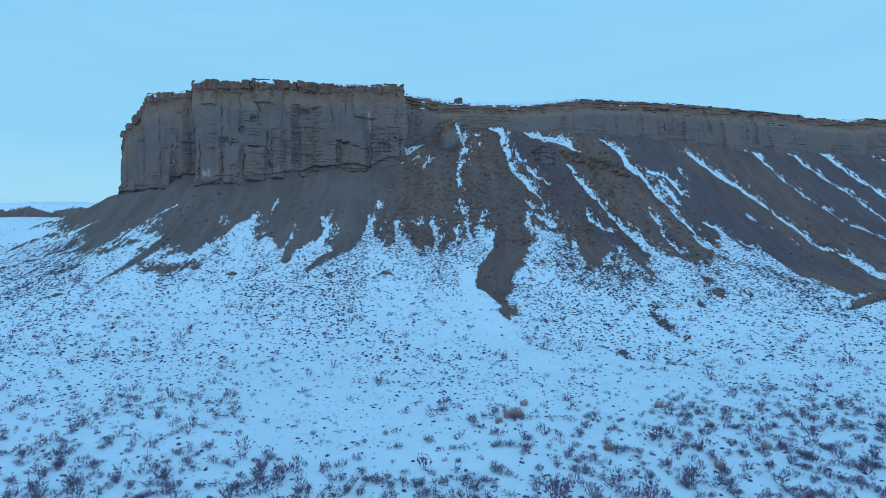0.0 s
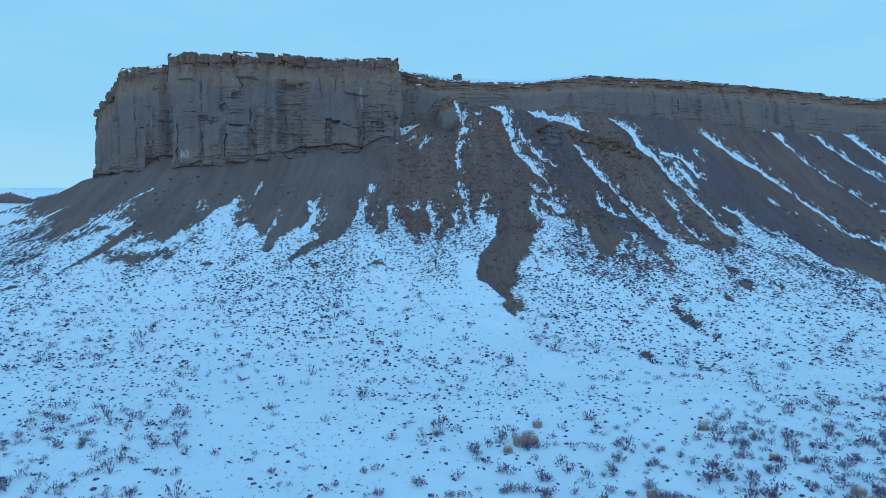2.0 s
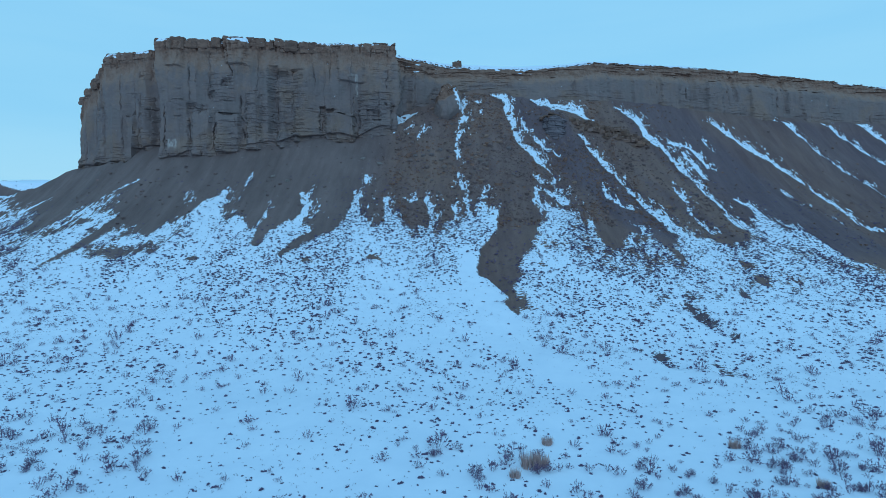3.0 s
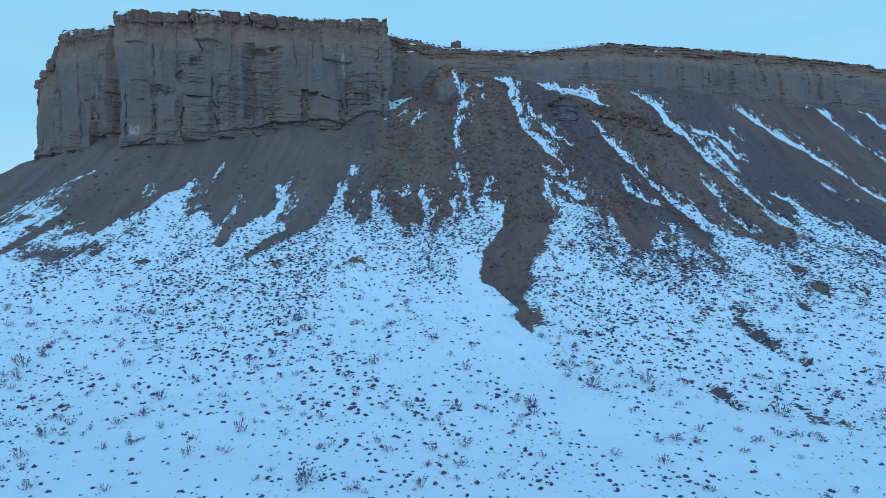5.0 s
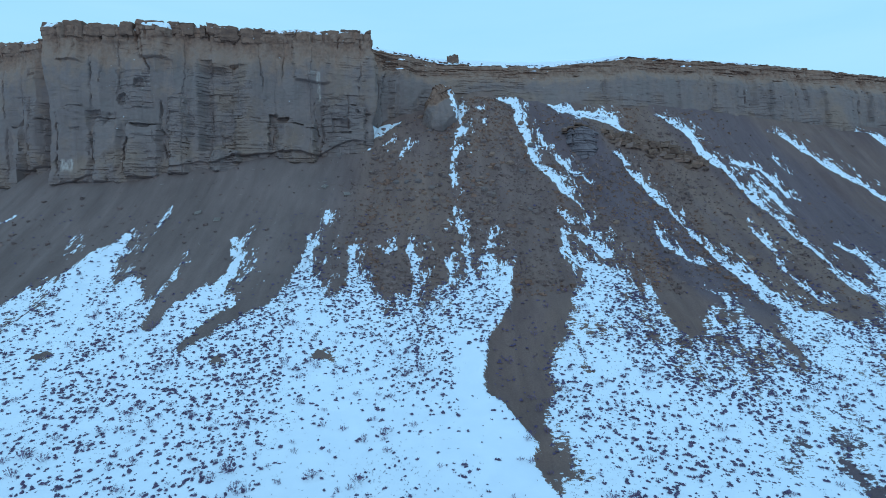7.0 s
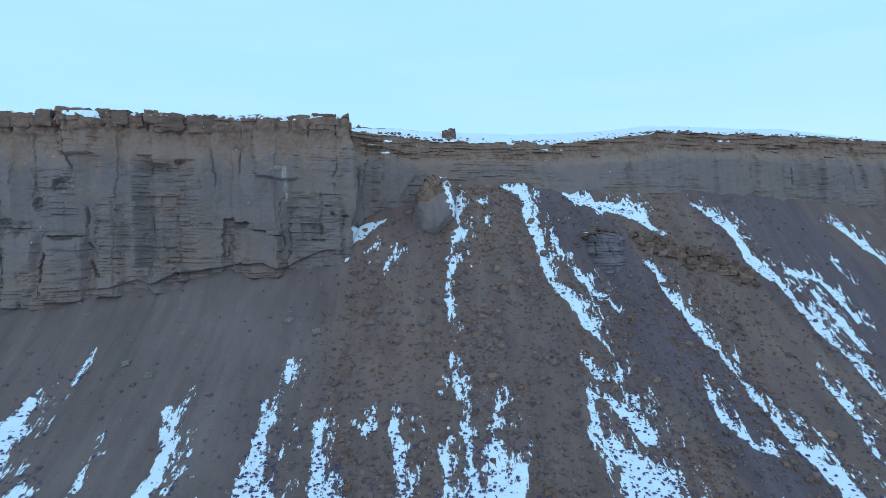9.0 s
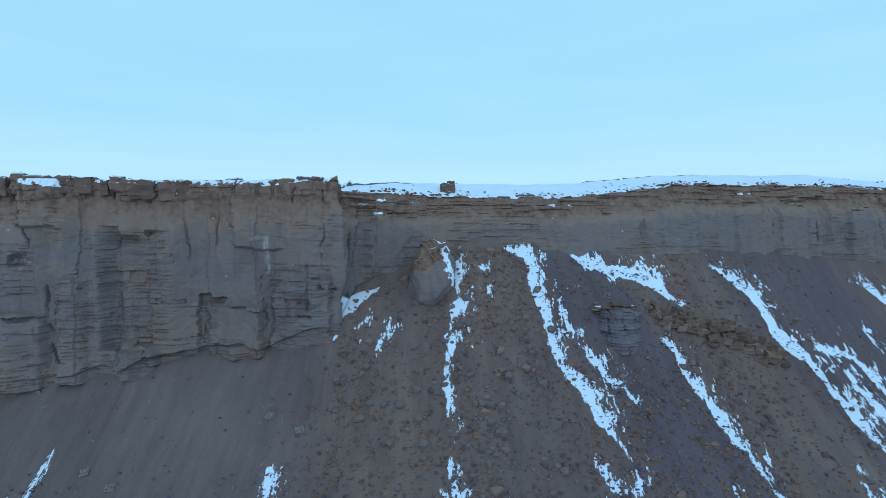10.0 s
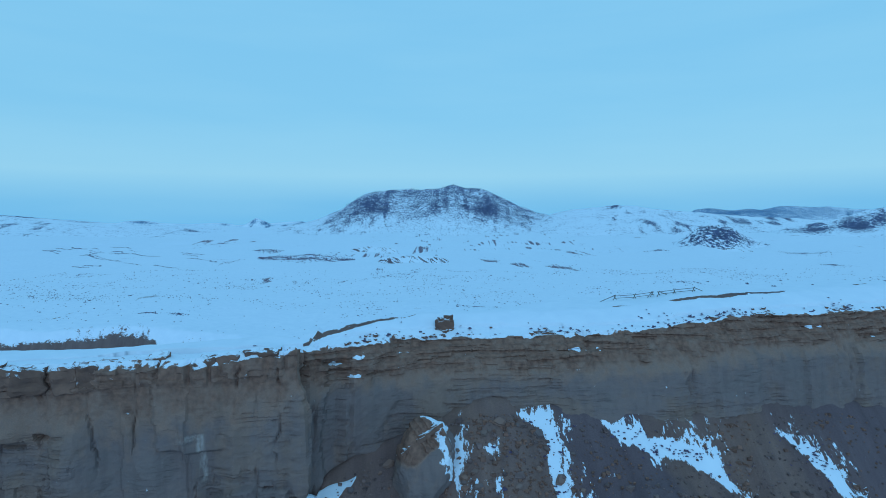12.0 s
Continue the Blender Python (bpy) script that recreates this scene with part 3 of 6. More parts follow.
# combed gully banks and dark brush out on the plain: centre, half length, half depth
FAR_GULLIES = [(-160, 515, 7, 30), (-160, 607, 9, 36), (-136, 641, 7, 29), (-98, 622, 8, 24), (-72, 635, 6, 28), (75, 846, 10, 50), (142, 742, 10, 45), (225, 989, 17, 50), (103, 782, 9, 24)]
FAR_BRUSH = [(-364, 1174, 23, 90), (-137, 431, 4, 2.5), (-120, 432, 8, 3), (349, 1022, 26, 12), (204, 607, 18, 14), (541, 963, 47, 30), (30, 478, 20, 3), (462, 789, 25, 16)]
# rows of brush in the far gullies: from, to, sideways spread
FAR_ROWS = [(-164, 516, -136, 471, 3), (-164, 626, -136, 571, 4), (-99, 592, -95, 647, 3), (-70, 605, -68, 651, 3), (-133, 612, -135, 655, 3), (-48, 690, -44, 732, 3), (-18, 651, -8, 718, 3), (122, 680, 163, 798, 5), (183, 882, 264, 1063, 6), (-230, 790, -224, 835, 5)]


def snow_cover(x, y):
    """How far inside the snow a place lies, in metres; negative on bare ground."""
    off = curve(x, SNOW_LINE) + 1.2 * vnoise(x / 2.2, y / 4, 62) - y
    mixed = ramp01(vnoise(x / 14, y / 30, 63), -0.5, 0.3) * np.maximum(ramp01(30 - np.abs(x + 2), 0, 20), 0.9 * ramp01(-x, 38, 52))
    s = np.where(off > 0, 0.3 * off * (1 - 0.75 * mixed) + 0.3 * np.maximum(off - 8, 0), 0.5 * off) + 0.5 * vnoise(x / 2.2, y / 7, 61)
    # thin, broken cover under the bare slope and east of the tongue
    thin = ramp01(26 + 10 * ramp01(x, 14, 20) - off, 0, 14) * (0.65 + 0.35 * np.maximum(ramp01(x, 14, 20), ramp01(-x, 55, 66)))
    s = np.minimum(np.clip(s, -4, 4), 4 - thin * (3.45 + 0.25 * ramp01(-x, 0, 20) - 1.0 * vnoise(x / 9, y / 6, 64)))
    for pts in FILLS:
        near = around(x, y, pts)
        if near.any():
            d, wide, east = line_distance(x[near], y[near], pts)
            wide = wide * (1 - 0.1 * ramp01(y[near], 178, 196)) * (1 + 0.3 * vnoise(x[near] / 2.5, y[near] / 2.5, 67) + 0.3 * vnoise(x[near] / 1.1, y[near] / 1.4, 68))
            # a firm western edge; towards the east the fill breaks up into dashes
            dashes = np.where(east > 0, 0.05 - 0.6 * np.maximum(0, d - 0.5 * wide) / (1.2 * wide + 0.8), -4)
            s[near] = np.maximum(s[near], np.maximum(np.minimum(0.76 * wide - d, 2.0) * 2.3, dashes))
    west, east = tongue_depth(x, y)
    inside = (west > -3) & (east > -9) & (y > 131.5) & (y < 192)
    s = np.where(inside, np.minimum(s, np.maximum(-2.2 * west, np.where(east > 0, -0.9, -0.38) * east)), s)
    behind = (y > top_edge(x) - 0.4) & (x > -129) | (y > 262)
    back = 4.0 - 3.4 * ramp01(fbm(x / 26, y / 13, 4, 71), 0.6, 1.0) * ramp01(y, 300, 420)
    # steep faces of the far folds stay bare in combed strokes
    slope = (plain(x, y + 6) - plain(x, y - 6)) / 12
    k = 1.1 + 0 * y
    warp = 1.4 * fbm(x / (18 * k), y / (60 * k), 3, 78)
    stroke = np.abs(fbm((x - 0.22 * y) / (9 * k) + warp, y / (90 * k) + warp + 0.1 * x / k, 2, 74)) + 0.3 * vnoise(x / 3 / k, y / 13 / k + x / 7 / k, 75)
    zone = ramp01(fbm(x / 210, y / 260, 3, 76), 0.0, 0.5) * ramp01(y, 430, 640)
    back = np.minimum(back, 3.0 - zone * ramp01(slope, 0.05, 0.16) * (4.2 - 6 * stroke))
    comb = vnoise((x + 0.28 * y) / 6.5 + 0.8 * vnoise(x / 30, y / 60, 73), y / 75, 72)
    for px, py, along, deep in FAR_GULLIES:
        m = (np.abs(x - px) < 2 * along + 20) & (np.abs(y - py) < 2 * deep + 20)
        if m.any():
            q = np.hypot((x[m] - px) / along, (y[m] - py) / deep) + 0.5 * fbm((x[m] + 0.3 * y[m]) / 9, y[m] / 30, 3, 73)
            back[m] = np.minimum(back[m], np.maximum((np.maximum(q, 1.2 - 1.3 * comb[m]) - 0.95) * 3.0, -0.9))
    back = np.where((x > -128) & (x < -12), np.minimum(back, 2.6 + 1.4 * vnoise(x / 3, y / 2.5, 77) - 1.2 * ramp01(3 - (y - curve(x, RIM_Y)), 0, 3)), back)
    bank = np.abs(y - 396 - 10 * vnoise(x / 60, y * 0, 5)) - 3.1 * ramp01(-x, 105, 150) + 0.9 * ramp01(vnoise(x / 18, y / 5, 87), 0.0, 0.6) - 1.5 * vnoise(x / 14, y / 6, 79)
    back = np.where((x < -70) & (y > 380) & (y < 415), np.minimum(back, 1.8 * bank), back)
    s = np.where(behind, back, s)
    for pts in BARE:
        near = around(x, y, pts)
        if near.any():
            d, wide, east = line_distance(x[near], y[near], pts)
            s[near] = np.minimum(s[near], (d - wide) * (3.5 if pts[0][1] > 220 else np.where(east > 0, 0.9, 2.0)))
    return s


def ground_height(x, y):
    """The one sheet of ground, from behind the viewer to the far hills."""
    apron = talus(x, y)
    rib = ramp01(apron, 6, 20) * (1 - ramp01(y, curve(x, BASE_Y) - 4, curve(x, BASE_Y)))
    apron = apron + rib * (0.9 * vnoise(x / 9 + 0.02 * y, y / 60, 41) + 0.55 * (1 - 2 * np.abs(vnoise(x / 3.4, y / 30, 43))))
    apron = apron + ramp01(x, 88, 130) * rib * 2.2 * vnoise(x / 16, y / 90, 44)
    for pts in FILLS:
        near = around(x, y, pts)
        if near.any():
            d, wide, east = line_distance(x[near], y[near], pts)
            apron[near] -= 0.55 * np.exp(-(d / 1.6) ** 2)
    # the washed-out tongue: a steep bank on its west, a trough within
    west, east = tongue_depth(x, y)
    apron = apron - 1.5 * ramp01(west, -0.2, 1.1) * ramp01(east, -1, 5) * ramp01(y, 132, 139) * ramp01(195 - y, 0, 22)
    for (ax, ay), (bx, by) in BANKS:
        d, _, _ = line_distance(x, y, [(ax, ay), (bx, by)])
        apron = apron - 0.9 * ramp01(1.8 - d, 0, 1.2)
    low = plain(x, y) + 0.3 * fbm(x / 14, y / 14, 3, 47)
    front = np.maximum(apron, low)
    soft = np.clip(apron - low + 3, 0, 6)
    front = np.where(np.abs(apron - low) < 3, low + soft * soft / 12, front)
    onto = (y > top_edge(x)) & (x > -129)
    top = np.maximum(mesa_top(x, y) + 0.12 * fbm(x / 5, y / 5, 3, 53), low)
    z = np.where(onto, top, front)
    rough = (1 - ramp01(y, 250, 300))
    return z + rough * (0.10 * fbm(x / 2.3, y / 3.1, 3, 59) + 0.25 * vnoise(x / 11, y / 11, 57))


def spread(start, fine, middle_end, outer, growth, first):
    """Coordinates with even steps up to middle_end and steadily growing ones to outer."""
    xs = list(np.arange(start, middle_end, fine))
    step = first
    while xs[-1] < outer:
        xs.append(xs[-1] + step)
        step = first + growth * (xs[-1] - middle_end)
    return np.array(xs)


def sheet_mesh(name, X, Y, Z, material, attributes=()):
    """A mesh over a grid of places (rows by columns)."""
    rows, cols = X.shape
    mesh = bpy.data.meshes.new(name)
    idx = np.arange(rows * cols).reshape(rows, cols)
    quads = np.stack([idx[:-1, :-1], idx[:-1, 1:], idx[1:, 1:], idx[1:, :-1]], -1).reshape(-1, 4)
    fill_mesh(mesh, np.stack([X, Y, Z], -1).reshape(-1, 3), quads)
    for key, values in attributes:
        a = mesh.attributes.new(key, "FLOAT", "POINT")
        a.data.foreach_set("value", np.ascontiguousarray(values, dtype=np.float32).ravel())
    mesh.materials.append(material)
    return mesh


def fill_mesh(mesh, verts, faces, smooth=True):
    verts, faces = np.asarray(verts, np.float32), np.asarray(faces, np.int32)
    n, k = faces.shape
    mesh.vertices.add(len(verts))
    mesh.vertices.foreach_set("co", verts.ravel())
    mesh.loops.add(n * k)
    mesh.loops.foreach_set("vertex_index", faces.ravel())
    mesh.polygons.add(n)
    mesh.polygons.foreach_set("loop_start", np.arange(0, n * k, k, dtype=np.int32))
    mesh.polygons.foreach_set("use_smooth", np.full(n, smooth))
    mesh.update(calc_edges=True)
    mesh.validate()


def build_ground():
    right = np.concatenate([np.arange(0, 96, 0.6), spread(96, 0.95, 182, 5000, 0.05, 1.1)])
    left = -np.concatenate([np.arange(0, 78, 0.6), spread(78, 0.95, 155, 5000, 0.05, 1.1)])[1:][::-1]
    xs = np.concatenate([left, right])
    ahead = np.concatenate([np.arange(46, 125, 1.4), spread(125, 0.62, 250, 5000, 0.025, 0.8)])
    behind = 46 - spread(0, 2.0, 30, 900, 0.15, 3.0)[1:][::-1]
    ys = np.concatenate([behind, ahead[ahead < 384], np.arange(384, 413, 1.0), ahead[ahead > 413]])
    X, Y = np.meshgrid(xs, ys)
    Z = ground_height(X, Y)
    S = snow_cover(X, Y)
    Z = Z + 0.12 * ramp01(S, -0.3, 1.0)
    # strips of different soil follow the fall of the gullies
    q = X + 0.42 * (Y - 200) * ramp01(X, 5, 30) + 1.5 * vnoise(X / 6, Y / 25, 82)
    strip = lambda a, b, soft: ramp01(q, a - soft, a + soft) * ramp01(b - q, -soft, soft)
    rust = np.clip((0.95 * strip(-17, 18, 6) + 0.85 * strip(18, 35, 2.5) + 0.9 * strip(52, 75, 2) + 0.6 * strip(110, 140, 6)) * (0.75 + 0.4 * vnoise(X / 12, Y / 25, 81)), 0, 1)
    rust = np.maximum(rust, 0.9 * ramp01(Y, 243, 246) * ramp01(262 - Y, 0, 3) * (X > 44))
    pale = np.maximum(ramp01(-X, 8, 30), ramp01(Y, 400, 480))
    shale = np.clip((strip(36.5, 51, 1.5) + 0.6 * strip(61, 65, 1.5) * ramp01(210 - Y, 0, 20) + 0.9 * strip(84, 108, 4) + 0.8 * strip(150, 230, 10)) * (0.85 + 0.3 * vnoise(X / 9, Y / 60, 83)), 0, 1) * (1 - 0.7 * ramp01(Y, 400, 480))
    rust = np.maximum(rust, 0.8 * ramp01(174 - Y, 0, 8) * ramp01(X, 16, 20)) * (1 - ramp01(150 - Y, 0, 8) * ramp01(X, 19, 24))
    shale = np.maximum(shale * ramp01(Y, 160, 172), 1.15 * ramp01(150 - Y, 0, 8) * ramp01(X, 19, 24))
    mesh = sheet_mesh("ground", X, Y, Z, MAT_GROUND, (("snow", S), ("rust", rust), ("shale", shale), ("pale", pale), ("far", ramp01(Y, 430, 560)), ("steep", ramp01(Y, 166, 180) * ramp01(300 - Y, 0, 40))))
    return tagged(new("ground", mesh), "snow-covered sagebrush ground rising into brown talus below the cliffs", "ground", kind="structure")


ground = build_ground()

# ---- the cliffs ----
def resample(pts, step):
    pts = np.array(pts, float)
    seg = np.hypot(*np.diff(pts[:, :2], axis=0).T)
    along = np.concatenate([[0], np.cumsum(seg)])
    u = np.arange(0, along[-1], step)
    return u, np.stack([np.interp(u, along, pts[:, k]) for k in range(pts.shape[1])], -1)


def joints(u, z, gap, seed):
    """The column that a place belongs to, its distance from the nearest crack, and that crack's strength."""
    w = u + 0.6 * vnoise(u / 3, z / 8, seed + 5) + 0.35 * vnoise(z / 3.2, u * 0, seed + 6)
    j = np.floor(w / gap)
    near, col = np.full(np.shape(w), 1e9), np.zeros(np.shape(w))
    power = np.zeros(np.shape(w))
    for k in (-1, 0, 1):
        pos = (j + k + 0.08 + 0.84 * hashed(j + k, j * 0, seed)) * gap
        col += (w > pos)
        d = np.abs(w - pos)
        take = d < near
        near, power = np.where(take, d, near), np.where(take, hashed(j + k, j * 0 + 3, seed), power)
    return j + col, near, ramp01(power, 0.2, 0.85)


def beds(u, z, thick, run, seed):
    """Blocky offset, -1 to 1, of uneven sandstone beds."""
    level = np.floor((z + 0.5 * vnoise(u / 30, z * 0, seed) + 0.2 * vnoise(u / 5, z / 9, seed + 1)) / thick)
    cell = np.floor(u / run + 7.7 * hashed(level, level * 0, seed + 2))
    return 2 * hashed(level, cell, seed + 3) - 1


def cliff_face(name, base, top, step_u, step_z, ledge, seed, lean=0.3, recess=(), cap_height=4.0, sections=(), cracks=(), undercut=1.0, thin_top=0.0, stains=(), flutes=1.0, packs=(), blocky=1.0, parting=0.0, shelves=(), brown=5.0, top_width=1.0, mesa=True, material=MAT_CLIFF):
    """A wall of bedded rock between its foot and its rim, with thickness and a top."""
    length = max(len(base), len(top))
    foot, rim = base, top
    rows = int(max(rim[:, 2] - foot[:, 2]) / step_z) + 2
    v = np.linspace(0, 1, rows)[:, None]
    u = (np.arange(length) * step_u)[None, :]
    back = np.where(v < 0.62, v / 0.62 * lean, lean + (v - 0.62) / 0.38 * (1 - lean))
    X = foot[:, 0] + (rim[:, 0] - foot[:, 0]) * back
    Y = foot[:, 1] + (rim[:, 1] - foot[:, 1]) * back
    jag = (0.15 + 0.3 * blocky) * (2 * hashed(np.floor(u / 3.1 + 0.4 * vnoise(u / 4, u * 0, seed)), u * 0, seed + 30) - 1) + 0.2 * fbm(u / 1.5, u * 0, 3, seed + 31)
    Z = foot[:, 2] + (rim[:, 2] + jag - foot[:, 2]) * v
    U = u + 0 * v
    t = np.gradient(rim[:, :2] * 0.5 + foot[:, :2] * 0.5, axis=0)
    for _ in range(6):
        t = (np.roll(t, 1, 0) + t + np.roll(t, -1, 0)) / 3
    t /= np.hypot(t[:, 0], t[:, 1])[:, None] + 1e-9
    nx, ny = t[:, 1], -t[:, 0]
    depth_top = rim[:, 2] - Z
    col, near, power = joints(U, Z, 8.5, seed)
    _, near2, power2 = joints(U, Z, 3.1, seed + 50)
    runs = ramp01(vnoise(U / 6, Z / 12, seed + 33), -0.45, 0.25)
    patch = ramp01(fbm(U / 7, Z / 4, 3, seed + 9), 0.4, 0.8)
    above = Z - (foot[:, 2] + 3.0)
    low = ramp01(4.5 + 4.5 * vnoise(U / 5, Z * 0, seed + 37) - above, 0, 2.0)
    for x0, x1, z0, z1 in packs:
        low = np.maximum(low, ramp01(X + vnoise(U, Z / 3, seed + 38), x0, x0 + 1) * ramp01(x1 + vnoise(U, Z / 3, seed + 39) - X, 0, 1) * ramp01(Z, z0, z0 + 1) * ramp01(z1 - Z, 0, 1))
    d = 0.6 * blocky * (hashed(col, col * 0, seed + 8) - 0.5) * ramp01(depth_top, 0, 7) + 0.75 * fbm(U / 9, Z / 16, 3, seed + 10) + 0.5 * blocky * np.tanh(3 * vnoise(U / 5.5, Z / 14, seed + 16))
    flute = 1 - 2 * np.abs(vnoise(U / 4.6 + 0.25 * vnoise(U / 6, Z / 9, seed + 65), Z / 45, seed + 66))
    d = d + flutes * (0.9 * flute * ramp01(depth_top, 2, 9) + 0.8 * vnoise(U / 12, Z / 60, seed + 67))
    d = d + ledge * (0.03 + 0.97 * np.maximum(patch * 0.7, low)) * (0.34 * beds(U, Z, 1.7, 5.0, seed + 11) + 0.34 * beds(U, Z, 0.72, 7.0, seed + 13) + 0.16 * beds(U, Z, 0.42, 4.0, seed + 14))
    d = d + thin_top * ramp01(4.6 + 1.5 * vnoise(U / 9, Z * 0, seed + 62) - depth_top, 0, 2.0) * (0.4 * beds(U, Z, 0.8, 9.0, seed + 63) + 0.45 * beds(U, Z, 0.42, 5.0, seed + 64))
    # dark partings between thin beds
    for thick, run, cut, n in ((1.15, 3.4, 0.62, 80), (0.55, 2.3, 0.68, 81)):
        level = (Z + 0.45 * vnoise(U / 22, Z * 0, seed + n) + 0.12 * vnoise(U / 2.6, Z / 5, seed + n + 2)) / thick
        row = np.floor(level)
        there = hashed(row, np.floor(U / run + 9.3 * hashed(row, row * 0, seed + n + 4)), seed + n + 6) > cut
        d = d - parting * 0.5 * there * ramp01(vnoise(U / 2.2, Z / 1.5, seed + n + 7), -0.5, 0.6) * np.exp(-((level - row - 0.5) * thick / 0.13) ** 2) * np.maximum(0.8 * patch, low)
    d = d - power * (0.3 * np.exp(-(near / 0.3) ** 2) * runs + 0.7 * np.exp(-(near / 1.6) ** 2) * low)
    d = d - 0.55 * power2 * np.exp(-(near2 / 0.22) ** 2) * np.maximum(patch, low) * ramp01(vnoise(U / 3, Z / 4, seed + 34), -0.2, 0.4)
    d = d - undercut * 1.6 * ramp01(1.1 + 0.7 * vnoise(U / 4, Z * 0, seed + 35) - above, 0, 0.35) * ramp01(vnoise(U / 11, Z * 0, seed + 36), -0.75, -0.2)
    d = d + undercut * 0.9 * ramp01(5.0 + 1.5 * vnoise(U / 7, Z * 0, seed + 42) - above, 0, 3.5)
    d = d + 0.08 * fbm(U / 0.9, Z / 0.7, 3, seed + 15)
    # hollows (deep > 0) and bulges (deep < 0) of the face
    for x0, x1, z0, z1, deep, fade in recess:
        ragged = 0.5 * beds(U, Z, 0.8, 4.0, seed + 60) + 0.7 * vnoise(U / 2.5, Z / 2.5, seed + 61)
        m = ramp01(X + 0.6 * ragged, x0, x0 + 0.5 + 0.3 * fade) * ramp01(x1 - X + 0.6 * ragged, 0, fade) * ramp01(Z + 0.5 * ragged, z0, z0 + 0.6) * ramp01(z1 + 1.2 * ragged - Z, 0, 0.5 + 0.2 * fade)
        d = d - deep * m
    # long open joints
    for x0, x1, z0, z1, wide, deep in cracks:
        k = np.clip((Z - z0) / (z1 - z0), 0, 1)
        cx = x0 + (x1 - x0) * k + 0.35 * vnoise(Z / 2.0, Z * 0, int(seed + 70 + x0)) + 0.15 * vnoise(Z / 0.6, Z * 0, int(seed + 71 - x0))
        m = 0.7 * np.exp(-((X - cx) / np.maximum(0.15, 0.42 * wide)) ** 2) * (0.55 + 0.5 * vnoise(Z / 1.3, Z * 0, int(seed + 90 + z1))) * ramp01(Z, z0 - 1.0, z0 + 3.5) * ramp01(z1 + 0.5 - Z, 0, 3.0)
        d = d - 0.95 * deep * m
    # shelves that hold snow
    for x0, x1, z0, deep in shelves:
        d = d + deep * ramp01(X, x0 - 1, x0 + 0.5) * ramp01(x1 + 1 - X, 0, 1.5) * ramp01(z0 + 0.15 * vnoise(U / 2, Z * 0, seed + 44) - Z, 0, 0.25) * ramp01(Z, z0 - 3.5, z0 - 0.6)
    # caprock: stands proud, split into blocks
    capm = ramp01(cap_height * (0.9 + 0.25 * vnoise(U / 6, Z * 0, seed + 20)) - depth_top, 0, 1.0)
    _, near3, power3 = joints(U, Z * 0.3, 3.4, seed + 21)
    split = power3 * np.exp(-(near3 / 0.3) ** 2)
    d = d + capm * ((0.1 + 0.35 * blocky) + 0.35 * beds(U, Z, 0.9, 2.7 / blocky, seed + 22) - blocky * split)
    X, Y = X + nx * d, Y + ny * d
    # top and inner side
    inner = [(0.5, 0.22), (1.3, 0.25), (2.1, 0.22), (2.9, 0.2), (3.7, 0.12), (4.5, 0.05), (5.5, 0.0), (6.6, -0.1), (6.6, -6.0)]
    reach = np.clip(-1.2 * ny, 0.12, 1) * top_width
    X = np.vstack([X] + [X[-1:] - nx * a * reach for a, _ in inner])
    Y = np.vstack([Y] + [Y[-1:] - ny * a * reach for a, _ in inner])
    top_z = [np.minimum(mesa_top(X[k - 9], Y[k - 9]) - 0.1, rim[:, 2] + 3) if mesa else rim[:, 2] for k in range(9)]
    Z = np.vstack([Z] + [Z[-1:] * 0 + np.where(a > 1, up, Z[-1]) + b - 0.1 for (a, b), up in zip(inner, top_z)])
    cap = np.vstack([ramp01(cap_height + brown - 2.0 - depth_top, 0, brown) * 0.9] + [np.full((1, length), 0.9)] * 9)
    # snow lodged on flat ledges and the rim
    dz = np.gradient(np.vstack([d] + [d[-1:]] * 9), axis=0)
    lodged = np.clip(-dz * 1.1 - 0.42, 0, 1) * ramp01(7 - np.vstack([depth_top] + [depth_top[-1:] * 0] * 9), 0, 5) * 2.0
    # the snow on top begins at a ragged line behind the edge
    ragged = 0.2 + 0.8 * vnoise(u[0] / 6, u[0] * 0, seed + 40) + 0.7 * vnoise(u[0] / 1.7, u[0] * 0, seed + 41)
    for k, (a, _) in enumerate(inner):
        lodged[k - 9] = np.clip(0.5 + 0.5 * (a - ragged), -0.6, 1.2) if mesa else -1.0
    for x0, x1, z0, deep in shelves:
        span = np.clip(np.minimum(X[:-9] - x0, x1 - X[:-9]) / (0.5 * (x1 - x0)), -1, 1)
        lodged[:-9] = np.maximum(lodged[:-9], 0.9 * span + 0.7 * vnoise(U / 0.9, U * 0, seed + 46) - 3.2 * np.abs(Z[:-9] - z0))
    stain = np.zeros(Z.shape)
    for x0, x1, z0, z1 in stains:
        stain = np.maximum(stain, ramp01(X, x0, x0 + 0.4) * ramp01(x1 - X, 0, 0.4) * ramp01(Z, z0, z0 + 1.5) * ramp01(z1 - Z, 0, 0.4))
    meshes, cuts = [], [0, *[int(c / step_u) for c in sections if c / step_u < length - 2], length - 1]
    for a, b in zip(cuts, cuts[1:]):
        k = slice(a, b + 1)
        mesh = sheet_mesh(name, X[:, k], Y[:, k], Z[:, k], material, (("cap", cap[:, k]), ("snow", lodged[:, k]), ("stain", stain[:, k])))
        mesh.polygons.foreach_set("use_smooth", np.zeros(len(mesh.polygons), bool))
        meshes.append(mesh)
    return meshes


def empty(name, x, y, z):
    ob = new(name)
    ob.location = (x, y, z)
    ob.empty_display_size = 0.5
    return ob


